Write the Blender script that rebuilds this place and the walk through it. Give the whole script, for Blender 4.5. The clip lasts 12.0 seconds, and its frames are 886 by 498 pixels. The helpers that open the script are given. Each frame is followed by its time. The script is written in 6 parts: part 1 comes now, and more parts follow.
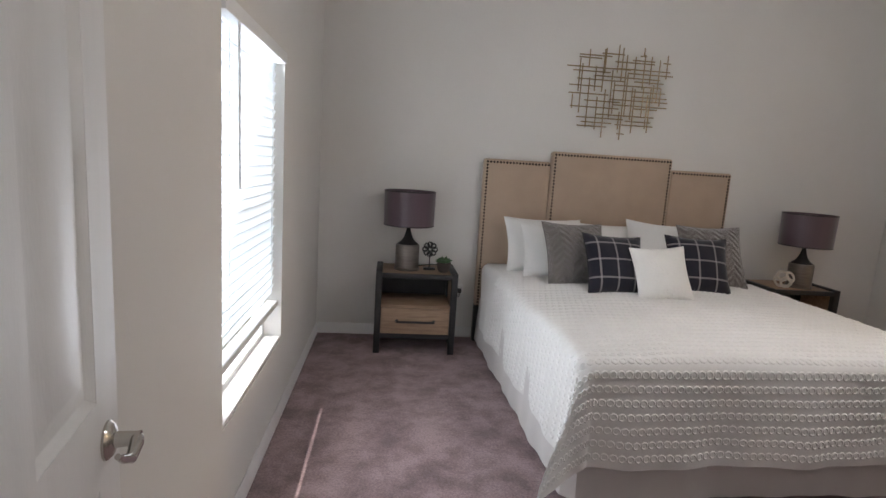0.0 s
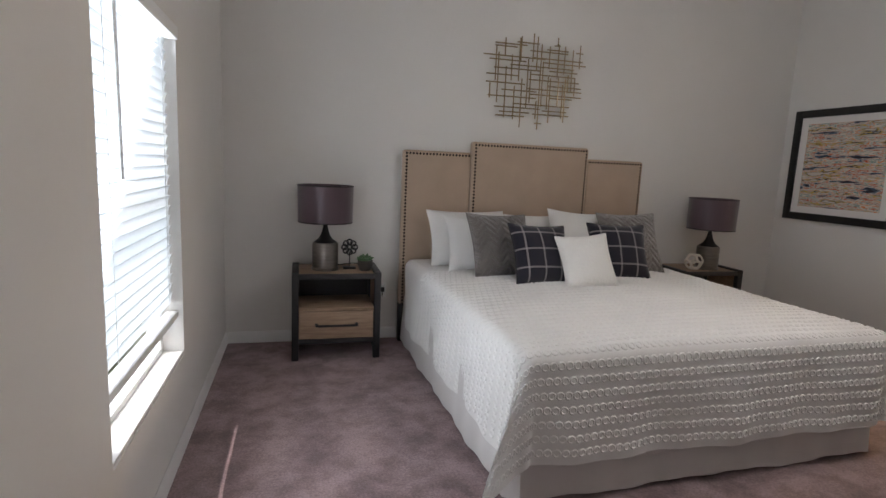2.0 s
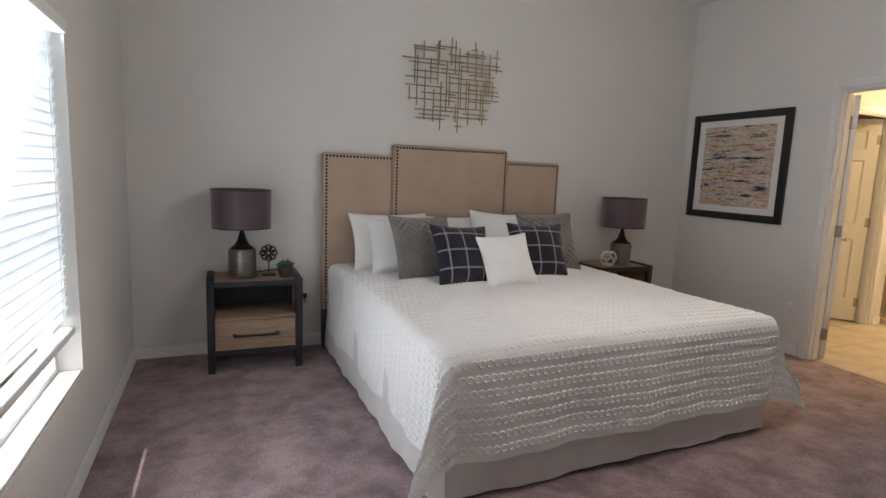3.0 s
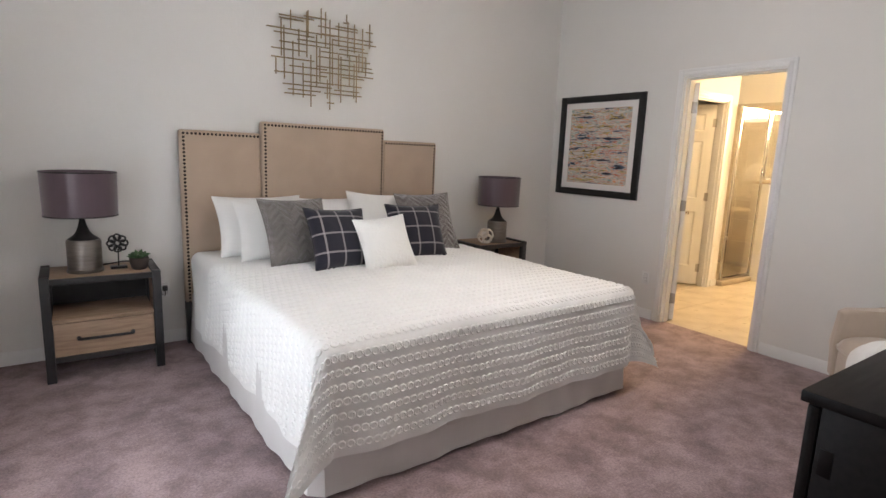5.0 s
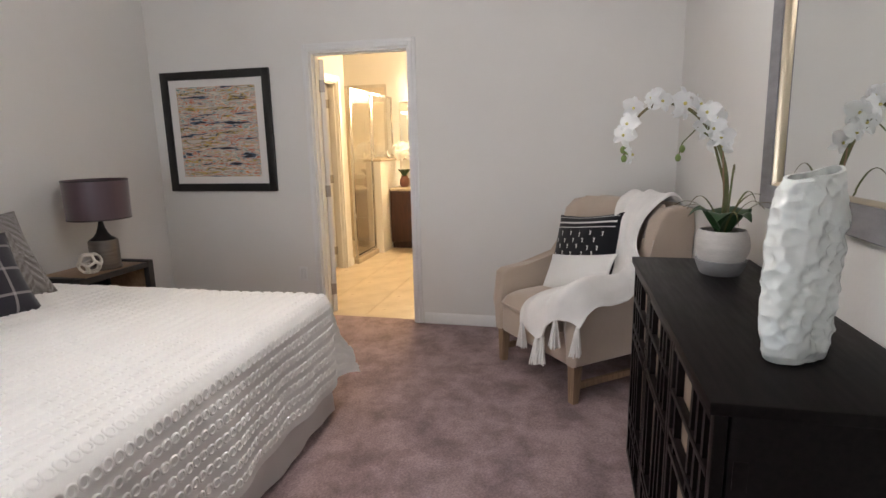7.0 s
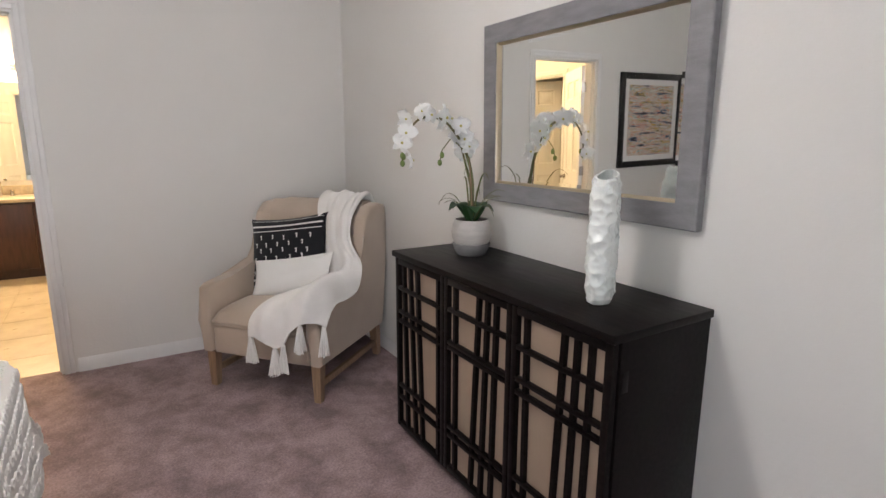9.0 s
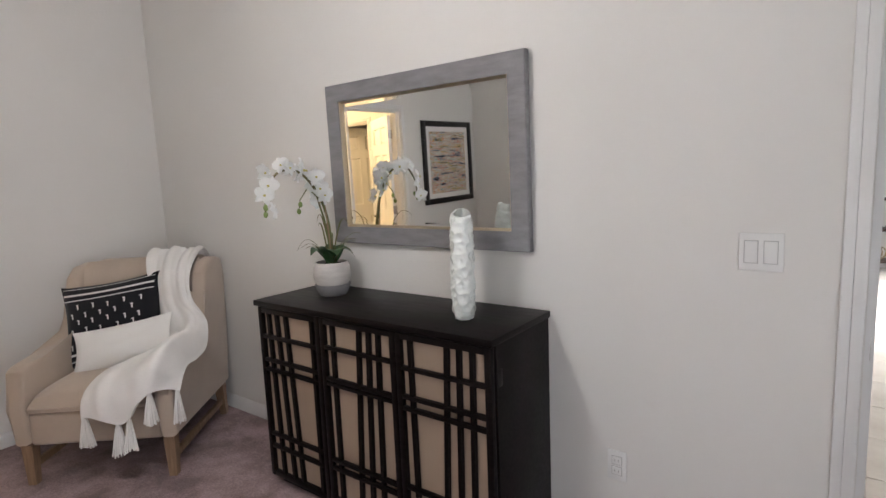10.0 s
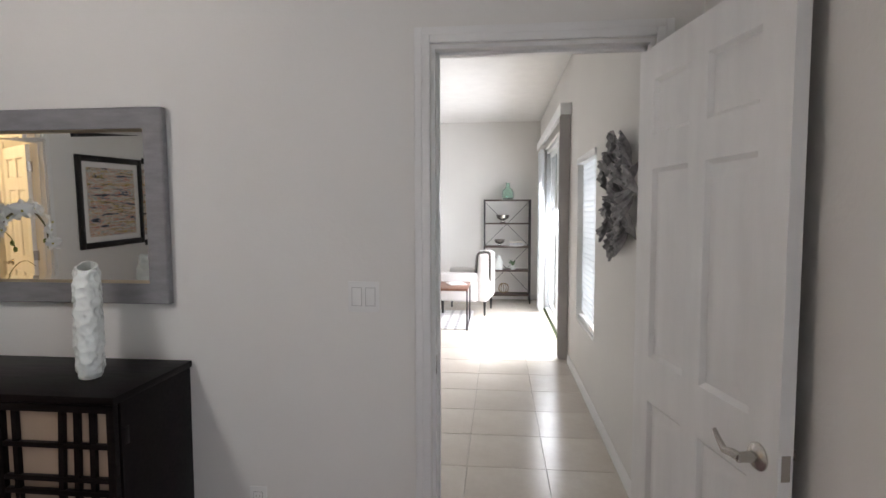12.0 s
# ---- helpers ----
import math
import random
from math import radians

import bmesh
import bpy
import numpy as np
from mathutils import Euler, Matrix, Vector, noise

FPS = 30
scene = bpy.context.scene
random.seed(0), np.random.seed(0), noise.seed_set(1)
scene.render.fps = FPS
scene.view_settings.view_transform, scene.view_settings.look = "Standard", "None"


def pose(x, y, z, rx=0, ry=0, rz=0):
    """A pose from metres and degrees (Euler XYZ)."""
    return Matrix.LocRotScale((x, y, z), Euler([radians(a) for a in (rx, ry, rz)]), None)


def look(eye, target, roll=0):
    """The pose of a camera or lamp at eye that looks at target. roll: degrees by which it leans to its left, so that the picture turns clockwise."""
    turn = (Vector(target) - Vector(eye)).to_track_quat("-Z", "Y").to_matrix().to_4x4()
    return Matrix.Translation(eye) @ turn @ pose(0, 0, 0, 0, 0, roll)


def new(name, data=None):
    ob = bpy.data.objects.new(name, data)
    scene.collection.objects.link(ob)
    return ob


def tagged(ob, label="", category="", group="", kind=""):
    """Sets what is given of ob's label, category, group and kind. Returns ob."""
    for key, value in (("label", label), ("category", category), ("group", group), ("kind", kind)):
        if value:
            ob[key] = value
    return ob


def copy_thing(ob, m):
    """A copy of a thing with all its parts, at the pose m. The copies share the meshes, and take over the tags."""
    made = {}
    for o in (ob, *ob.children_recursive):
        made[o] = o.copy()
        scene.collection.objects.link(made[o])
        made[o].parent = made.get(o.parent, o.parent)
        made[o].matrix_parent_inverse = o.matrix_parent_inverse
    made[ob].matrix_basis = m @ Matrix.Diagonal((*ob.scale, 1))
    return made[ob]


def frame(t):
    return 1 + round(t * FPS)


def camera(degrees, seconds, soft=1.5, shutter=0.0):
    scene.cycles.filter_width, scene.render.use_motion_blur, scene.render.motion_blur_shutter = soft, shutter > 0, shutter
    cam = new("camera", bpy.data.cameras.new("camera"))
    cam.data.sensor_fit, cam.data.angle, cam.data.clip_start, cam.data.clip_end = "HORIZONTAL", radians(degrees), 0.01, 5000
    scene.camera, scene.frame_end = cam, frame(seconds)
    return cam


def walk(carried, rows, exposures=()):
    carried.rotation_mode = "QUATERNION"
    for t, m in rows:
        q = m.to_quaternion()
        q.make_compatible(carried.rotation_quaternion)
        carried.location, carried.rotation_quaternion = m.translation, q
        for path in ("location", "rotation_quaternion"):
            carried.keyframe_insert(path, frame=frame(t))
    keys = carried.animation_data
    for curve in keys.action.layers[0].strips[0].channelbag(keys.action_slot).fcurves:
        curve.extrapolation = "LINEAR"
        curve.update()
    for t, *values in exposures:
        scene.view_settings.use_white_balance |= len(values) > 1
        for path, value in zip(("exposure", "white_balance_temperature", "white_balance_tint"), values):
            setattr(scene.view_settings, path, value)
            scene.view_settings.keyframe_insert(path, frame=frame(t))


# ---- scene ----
cam = camera(79.0, 12.0)
PATH = [
    (0, (0.445, 0.421, 1.406), (0.649, 2.385, 1.09), 3.6),
    (0.5, (0.456, 0.511, 1.396), (0.752, 2.465, 1.093), 3.5),
    (1, (0.412, 0.561, 1.362), (0.777, 2.504, 1.055), 2.7),
    (1.5, (0.408, 0.591, 1.355), (0.842, 2.518, 1.043), 2.5),
    (2, (0.422, 0.604, 1.35), (0.936, 2.513, 1.047), 2.6),
    (2.5, (0.452, 0.599, 1.362), (1.067, 2.48, 1.073), 2.3),
    (3, (0.464, 0.594, 1.347), (1.226, 2.422, 1.066), 2.2),
    (4.8, (0.505, 0.61, 1.381), (1.542, 2.287, 1.048), 2.2),
    (5, (0.535, 0.639, 1.366), (1.668, 2.251, 1.02), 2.3),
    (5.5, (0.642, 0.737, 1.364), (2.042, 2.116, 0.994), 2.0),
    (6, (0.704, 0.894, 1.367), (2.379, 1.926, 1.008), 2.9),
    (6.5, (0.765, 1.125, 1.367), (2.633, 1.748, 1.018), -2.4),
    (6.7, (0.777, 1.205, 1.366), (2.661, 1.769, 0.998), -2.0),
    (8.3, (1.057, 1.923, 1.368), (2.954, 1.394, 1.019), -0.2),
    (8.5, (1.018, 1.996, 1.389), (2.859, 1.298, 1.035), 0.4),
    (9, (0.916, 2.141, 1.398), (2.58, 1.107, 0.999), 0.2),
    (9.5, (0.922, 2.342, 1.427), (2.342, 0.951, 1.209), -1.6),
    (10, (0.913, 2.494, 1.43), (2.097, 0.904, 1.164), -2.4),
    (10.5, (0.818, 2.578, 1.456), (1.81, 0.859, 1.211), -1.4),
    (11, (0.732, 2.604, 1.462), (1.501, 0.77, 1.251), -0.8),
    (11.5, (0.673, 2.604, 1.474), (1.179, 0.677, 1.304), -0.4),
    (12, (0.599, 2.607, 1.481), (0.802, 0.622, 1.346), -0.1),
]
EXPOSURES = [(0, -0.6, 6500, 14), (1, -0.88, 6500, 14), (2, -0.8, 6500, 14), (3, -0.62, 6500, 14), (5, -0.04, 6500, 14), (5.5, -0.02, 6500, 14), (6, -0.3, 6500, 14), (6.5, -0.15, 6500, 14), (8.5, -0.25, 6500, 14), (9, -0.08, 6500, 14), (9.5, -0.08, 6500, 14), (10.5, -0.42, 6500, 14), (11, -0.7, 6500, 14), (11.5, -0.76, 6500, 14), (12, -0.8, 6500, 14)]
walk(cam, [(t, look(eye, target, roll)) for t, eye, target, roll in PATH], EXPOSURES)

# ---------------------------------------------------------------- world and light
W, E, N, S, H = -0.10, 4.70, 4.66, 0.64, 3.0  # inner faces of the bedroom walls, ceiling height
world = bpy.data.worlds.new("world")
world.use_nodes = True
scene.world = world
wn = world.node_tree.nodes
sky = wn.new("ShaderNodeTexSky")
sky.sky_type = "NISHITA"
sky.sun_disc = False
sky.sun_elevation = radians(63)
sky.sun_rotation = radians(-110)
wn["Background"].inputs["Strength"].default_value = 0.15
world.node_tree.links.new(sky.outputs["Color"], wn["Background"].inputs["Color"])


def lamp(name, kind, m, energy, color=(1, 1, 1), size=0.1, size_y=None, angle=None):
    d = bpy.data.lights.new(name, kind)
    d.energy, d.color = energy, color
    if kind == "AREA":
        d.shape, d.size, d.size_y = "RECTANGLE", size, size_y or size
    elif kind == "SUN":
        d.angle = angle
    else:
        d.shadow_soft_size = size
    ob = new(name, d)
    ob.matrix_world = m
    return ob


lamp("sun", "SUN", look((-0.213, 3.26 - 0.08, 0.446), (0.0, 3.26, 0.0)), 5.0, (1.0, 0.95, 0.88), angle=radians(0.5))
# daylight that the openings let in
lamp("sky_daylight", "AREA", look((W - 0.24, 2.74, 1.16), (1.5, 2.74, 1.1)), 32, (0.84, 0.93, 1.0), 0.95, 1.4)
lamp("window_daylight", "AREA", look((W - 0.01, 2.74, 1.2), (4.0, 1.8, 2.0)), 27, (0.84, 0.92, 1.0), 0.95, 1.4)
lamp("hall_window_daylight", "AREA", look((W - 0.24, -1.8, 1.25), (1.5, -1.8, 1.1)), 15, (0.9, 0.95, 1.0), 0.88, 1.4)
lamp("slider_daylight", "AREA", look((W - 0.20, -4.3, 1.1), (1.5, -4.3, 0.45)), 265, (0.92, 0.96, 1.0), 2.6, 1.7)
# fill lights of the bedroom, added at an assumed ceiling fan out of view
lamp("fill_bulb", "POINT", pose(2.30, 2.15, 2.24), 62, (1.0, 0.985, 0.97), 0.12)
lamp("fill_uplight", "POINT", pose(2.47, 2.15, 2.45), 5, (1.0, 0.94, 0.88), 0.05)
# lamps of the bathroom vanity
lamp("vanity_bulbs", "AREA", look((7.93, 3.05, 2.1), (6.5, 3.05, 1.5)), 70, (1.0, 0.70, 0.35), 0.9, 0.12)
# added fill without a fixture, spills warm light through the bathroom doorway
lamp("bath_fill", "POINT", pose(5.7, 2.75, 2.55), 42, (1.0, 0.68, 0.33), 0.1)


# ---------------------------------------------------------------- materials
def mat(name, color, rough=0.6, metal=0.0, vary=0.08, scale=6.0, fine=0.0, fine_scale=200.0, bump=0.0, bump_scale=150.0,
        color2=None, sheen=0.0, coat=0.0, stretch=None, spec=0.5, rand=0.0, transmission=0.0, emit=0.0):
    """A base colour that drifts at a large scale and is grained at a small one, with relief."""
    m = bpy.data.materials.new(name)
    m.use_nodes = True
    nt = m.node_tree
    n, l = nt.nodes, nt.links
    b = n["Principled BSDF"]
    tc = n.new("ShaderNodeTexCoord")
    mp = n.new("ShaderNodeMapping")
    l.new(tc.outputs["Object"], mp.inputs["Vector"])
    if stretch:
        mp.inputs["Scale"].default_value = stretch
    big = n.new("ShaderNodeTexNoise")
    big.inputs["Scale"].default_value = scale
    big.inputs["Detail"].default_value = 5
    l.new(mp.outputs["Vector"], big.inputs["Vector"])
    mix = n.new("ShaderNodeMix")
    mix.data_type = "RGBA"
    c2 = color2 or tuple(max(0, c * (1 - 2.2 * vary)) for c in color)
    mix.inputs[6].default_value = (*color, 1)
    mix.inputs[7].default_value = (*c2, 1)
    ramp = n.new("ShaderNodeMapRange")
    ramp.inputs[1].default_value, ramp.inputs[2].default_value = 0.35, 0.68
    l.new(big.outputs["Fac"], ramp.inputs[0])
    l.new(ramp.outputs[0], mix.inputs[0])
    out = mix.outputs[2]
    small = n.new("ShaderNodeTexNoise")
    small.inputs["Scale"].default_value = fine_scale
    small.inputs["Detail"].default_value = 3
    l.new(mp.outputs["Vector"], small.inputs["Vector"])
    if fine or rand:
        hsv = n.new("ShaderNodeHueSaturation")
        l.new(out, hsv.inputs["Color"])
        r2 = n.new("ShaderNodeMapRange")
        r2.inputs[3].default_value, r2.inputs[4].default_value = 1 - fine, 1 + fine
        l.new(small.outputs["Fac"], r2.inputs[0])
        val = r2.outputs[0]
        if rand:
            oi = n.new("ShaderNodeObjectInfo")
            r3 = n.new("ShaderNodeMapRange")
            r3.inputs[3].default_value, r3.inputs[4].default_value = 1 - rand, 1 + rand
            l.new(oi.outputs["Random"], r3.inputs[0])
            mul = n.new("ShaderNodeMath")
            mul.operation = "MULTIPLY"
            l.new(val, mul.inputs[0]), l.new(r3.outputs[0], mul.inputs[1])
            val = mul.outputs[0]
        l.new(val, hsv.inputs["Value"])
        out = hsv.outputs["Color"]
    l.new(out, b.inputs["Base Color"])
    rr = n.new("ShaderNodeMapRange")
    rr.inputs[3].default_value, rr.inputs[4].default_value = max(0.02, rough - 0.08), min(1, rough + 0.08)
    l.new(big.outputs["Fac"], rr.inputs[0])
    l.new(rr.outputs[0], b.inputs["Roughness"])
    b.inputs["Metallic"].default_value = metal
    b.inputs["Specular IOR Level"].default_value = spec
    b.inputs["Sheen Weight"].default_value = sheen
    b.inputs["Coat Weight"].default_value = coat
    b.inputs["Transmission Weight"].default_value = transmission
    if emit:
        b.inputs["Emission Color"].default_value = (*color, 1)
        b.inputs["Emission Strength"].default_value = emit
    if bump:
        bp = n.new("ShaderNodeBump")
        bp.inputs["Strength"].default_value = bump
        bp.inputs["Distance"].default_value = min(0.01, 0.45 / bump_scale)
        rel = n.new("ShaderNodeTexNoise")
        rel.inputs["Scale"].default_value = bump_scale
        rel.inputs["Detail"].default_value = 4
        l.new(mp.outputs["Vector"], rel.inputs["Vector"])
        l.new(rel.outputs["Fac"], bp.inputs["Height"])
        l.new(bp.outputs["Normal"], b.inputs["Normal"])
    return m


def glass(name, color=(1, 1, 1), rough=0.0, ior=1.45):
    m = bpy.data.materials.new(name)
    m.use_nodes = True
    b = m.node_tree.nodes["Principled BSDF"]
    b.inputs["Base Color"].default_value = (*color, 1)
    b.inputs["Roughness"].default_value = rough
    b.inputs["Transmission Weight"].default_value = 1.0
    b.inputs["IOR"].default_value = ior
    return m


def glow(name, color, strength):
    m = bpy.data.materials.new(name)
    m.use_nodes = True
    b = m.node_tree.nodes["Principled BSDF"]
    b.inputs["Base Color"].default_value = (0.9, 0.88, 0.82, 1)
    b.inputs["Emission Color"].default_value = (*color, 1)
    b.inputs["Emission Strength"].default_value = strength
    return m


def slatted(name):
    """White blind slats that let a little daylight through."""
    m = bpy.data.materials.new(name)
    m.use_nodes = True
    nt = m.node_tree
    b = nt.nodes["Principled BSDF"]
    b.inputs["Base Color"].default_value = (0.86, 0.87, 0.87, 1)
    b.inputs["Roughness"].default_value = 0.45
    tr = nt.nodes.new("ShaderNodeBsdfTranslucent")
    tr.inputs["Color"].default_value = (0.9, 0.93, 0.95, 1)
    mx = nt.nodes.new("ShaderNodeMixShader")
    mx.inputs[0].default_value = 0.55
    nt.links.new(b.outputs[0], mx.inputs[1])
    nt.links.new(tr.outputs[0], mx.inputs[2])
    nt.links.new(mx.outputs[0], nt.nodes["Material Output"].inputs["Surface"])
    return m


def thin_petal(name):
    """White petals that light shines through a little."""
    m = slatted(name)
    m.node_tree.nodes["Principled BSDF"].inputs["Base Color"].default_value = (0.88, 0.87, 0.85, 1)
    m.node_tree.nodes["Principled BSDF"].inputs["Roughness"].default_value = 0.7
    return m


WALL = mat("wall_paint", (0.715, 0.698, 0.668), 0.75, vary=0.02, scale=1.2, bump=0.12, bump_scale=60)
CEIL = mat("ceiling_paint", (0.80, 0.79, 0.77), 0.85, vary=0.02, bump=0.35, bump_scale=45)
TRIM = mat("white_trim_paint", (0.75, 0.745, 0.735), 0.35, vary=0.02, bump=0.03, bump_scale=40)
DOORP = mat("door_paint", (0.76, 0.755, 0.74), 0.40, vary=0.025, bump=0.08, bump_scale=90, stretch=(3, 3, 0.5))
CARPET = mat("mauve_carpet", (0.365, 0.265, 0.267), 0.95, vary=0.1, scale=4.8, color2=(0.195, 0.138, 0.142), fine=0.5, fine_scale=95,
             bump=1.0, bump_scale=170, sheen=0.12, spec=0.1)
CARPET.node_tree.nodes["Map Range"].inputs[1].default_value = 0.38
CARPET.node_tree.nodes["Map Range"].inputs[2].default_value = 0.63
for nd in CARPET.node_tree.nodes:
    if nd.name == "Noise Texture":
        nd.inputs["Detail"].default_value, nd.inputs["Roughness"].default_value, nd.inputs["Distortion"].default_value = 8, 0.66, 0.15
TILE = mat("cream_floor_tile", (0.66, 0.61, 0.54), 0.2, vary=0.05, scale=2.5, color2=(0.56, 0.50, 0.43), fine=0.05, fine_scale=30, bump=0.03, bump_scale=20, rand=0.04)
BATHTILE = mat("beige_bath_tile", (0.52, 0.44, 0.33), 0.3, vary=0.1, scale=4.5, color2=(0.40, 0.325, 0.235), fine=0.08, fine_scale=40, rand=0.02)
GROUT = mat("floor_grout", (0.56, 0.52, 0.46), 0.9, bump=0.2)
LINEN = mat("beige_linen", (0.46, 0.35, 0.265), 0.9, vary=0.04, scale=5, fine=0.12, fine_scale=420, bump=0.35, bump_scale=500, sheen=0.3, spec=0.2)
CHAIRC = mat("oatmeal_upholstery", (0.50, 0.405, 0.325), 0.9, vary=0.04, scale=5, fine=0.10, fine_scale=420, bump=0.35, bump_scale=480, sheen=0.3, spec=0.2)
NAIL = mat("bronze_nailheads", (0.03, 0.022, 0.018), 0.42, metal=0.8)
BLACKMETAL = mat("charcoal_metal", (0.035, 0.034, 0.036), 0.5, metal=0.3, vary=0.15, bump=0.08, bump_scale=120)
OAK = mat("pale_oak", (0.36, 0.245, 0.165), 0.6, vary=0.14, scale=5, color2=(0.25, 0.165, 0.105), stretch=(1.2, 12, 12), fine=0.12, fine_scale=60, bump=0.12, bump_scale=60)
OAKLEG = mat("oak_leg", (0.30, 0.19, 0.115), 0.55, vary=0.14, scale=8, stretch=(10, 10, 1), fine=0.1, fine_scale=50, bump=0.08, bump_scale=60)
ESPRESSO = mat("espresso_wood", (0.0075, 0.005, 0.005), 0.4, vary=0.25, scale=7, stretch=(1, 9, 9), fine=0.2, fine_scale=50, bump=0.04, bump_scale=50, spec=0.11)
WHITECLOTH = mat("white_cotton", (0.79, 0.775, 0.75), 0.9, vary=0.02, scale=4, fine=0.03, fine_scale=300, bump=0.25, bump_scale=300, sheen=0.2, spec=0.2)
SKIRT = mat("bed_skirt_cotton", (0.66, 0.63, 0.61), 0.9, vary=0.03, scale=4, bump=0.2, bump_scale=350, spec=0.2)
RING = mat("ring_stitching", (0.83, 0.815, 0.79), 0.85, vary=0.02, bump=0.2, bump_scale=400)
GREYCLOTH = mat("grey_plush", (0.215, 0.19, 0.175), 0.9, vary=0.06, fine=0.12, fine_scale=250, bump=0.5, bump_scale=260, sheen=0.5, spec=0.2)
SHADE = mat("plum_satin_shade", (0.085, 0.052, 0.066), 0.36, vary=0.05, fine=0.1, fine_scale=200, bump=0.05, bump_scale=300, stretch=(6, 6, 0.4), sheen=0.3)
PEWTER = mat("brushed_pewter", (0.22, 0.195, 0.175), 0.36, metal=0.85, vary=0.12, scale=8, stretch=(1, 1, 8), bump=0.03)
DARKMETAL = mat("dark_bronze", (0.022, 0.02, 0.02), 0.42, metal=0.5, vary=0.12)
BRASS = mat("antique_gold_rod", (0.31, 0.225, 0.12), 0.35, metal=0.85, vary=0.15, scale=9)
CHROME = mat("satin_nickel", (0.55, 0.52, 0.48), 0.25, metal=1.0, vary=0.05)
HINGE = mat("hinge_nickel", (0.42, 0.40, 0.38), 0.35, metal=0.9, vary=0.08)
BLACKFRAME = mat("black_frame_lacquer", (0.012, 0.011, 0.011), 0.35, vary=0.2, bump=0.03)
MATBOARD = mat("white_mat_board", (0.74, 0.72, 0.70), 0.8, vary=0.01)
GREYFRAME = mat("weathered_grey_wood", (0.225, 0.22, 0.232), 0.5, vary=0.1, scale=6, color2=(0.18, 0.175, 0.185), stretch=(1.5, 6, 6), fine=0.12, fine_scale=80, bump=0.15, bump_scale=80)
GOLDLIP = mat("champagne_lip", (0.55, 0.46, 0.33), 0.3, metal=0.8)
MIRROR = mat("mirror_silver", (0.86, 0.88, 0.87), 0.0, metal=1.0, vary=0.0)
MIRROR.node_tree.nodes["Map Range.001"].inputs[4].default_value = 0.012
CERAMIC = mat("white_ceramic", (0.74, 0.77, 0.74), 0.28, vary=0.015, coat=0.3)
PLASTIC = mat("switch_plastic", (0.74, 0.735, 0.72), 0.35, vary=0.01)
SLAT = slatted("blind_slat")
PANE = glass("window_glass")
VINYL = mat("white_vinyl", (0.80, 0.81, 0.81), 0.35, vary=0.02)


# ---------------------------------------------------------------- building helpers
def mesh_of(bm, name, smooth=True):
    me = bpy.data.meshes.new(name)
    bmesh.ops.recalc_face_normals(bm, faces=bm.faces)
    bm.to_mesh(me)
    bm.free()
    if smooth:
        me.shade_smooth()
        me.set_sharp_from_angle(angle=radians(38))
    return me


def part(name, bm, material, parent=None, label=""):
    ob = new(name, mesh_of(bm, name))
    ob.data.materials.append(material)
    if parent is not None:
        ob.parent = parent
    return tagged(ob, label)


def thing(name, m, label, category, group=""):
    ob = new(name)
    ob.empty_display_size = 0.1
    ob.matrix_world = m
    return tagged(ob, label, category, group)


def structure(name, bm, material, label=""):
    return tagged(part(name, bm, material), label or "", "", "", "structure")


def box(bm, x0, y0, z0, x1, y1, z1, bevel=0.0, m=None, seg=2):
    vs = [bm.verts.new((x, y, z)) for z in (z0, z1) for y in (y0, y1) for x in (x0, x1)]
    fs = [bm.faces.new([vs[i] for i in q]) for q in ((0, 2, 3, 1), (4, 5, 7, 6), (0, 1, 5, 4), (2, 6, 7, 3), (0, 4, 6, 2), (1, 3, 7, 5))]
    if bevel:
        es = list({e for f in fs for e in f.edges})
        r = bmesh.ops.bevel(bm, geom=es, offset=bevel, segments=seg, affect="EDGES", profile=0.5)
        vs = list({v for f in r["faces"] for v in f.verts} | {v for v in vs if v.is_valid})
    if m is not None:
        bmesh.ops.transform(bm, matrix=m, verts=vs)
    return bm


def bm_box(*a, **k):
    return box(bmesh.new(), *a, **k)


def lathe(profile, n=32, m=None, bm=None):
    """A turned shape: (radius, height) from below upwards."""
    bm = bm or bmesh.new()
    rings = []
    for r, z in profile:
        if r < 1e-5:
            rings.append([bm.verts.new((0, 0, z))])
        else:
            rings.append([bm.verts.new((r * math.cos(a), r * math.sin(a), z)) for a in (2 * math.pi * i / n for i in range(n))])
    for a, b in zip(rings, rings[1:]):
        for i in range(n):
            j = (i + 1) % n
            if len(a) == 1 and len(b) == 1:
                continue
            if len(a) == 1:
                bm.faces.new((a[0], b[j], b[i]))
            elif len(b) == 1:
                bm.faces.new((a[i], a[j], b[0]))
            else:
                bm.faces.new((a[i], a[j], b[j], b[i]))
    if m is not None:
        bmesh.ops.transform(bm, matrix=m, verts=[v for r in rings for v in r])
    return bm


def tube(points, radius, n=8, bm=None, cap=True):
    """A round bar along points; radius may be one number or one a point."""
    bm = bm or bmesh.new()
    pts = [Vector(p) for p in points]
    rad = radius if isinstance(radius, (list, tuple)) else [radius] * len(pts)
    rings, side = [], None
    for i, p in enumerate(pts):
        d = (pts[min(i + 1, len(pts) - 1)] - pts[max(i - 1, 0)]).normalized()
        if side is None:
            side = d.orthogonal().normalized()
        side = (side - d * side.dot(d)).normalized()
        up = d.cross(side)
        rings.append([bm.verts.new(p + rad[i] * (math.cos(a) * side + math.sin(a) * up)) for a in (2 * math.pi * k / n for k in range(n))])
    for a, b in zip(rings, rings[1:]):
        for i in range(n):
            bm.faces.new((a[i], a[(i + 1) % n], b[(i + 1) % n], b[i]))
    if cap:
        bm.faces.new(rings[0][::-1]), bm.faces.new(rings[-1])
    return bm


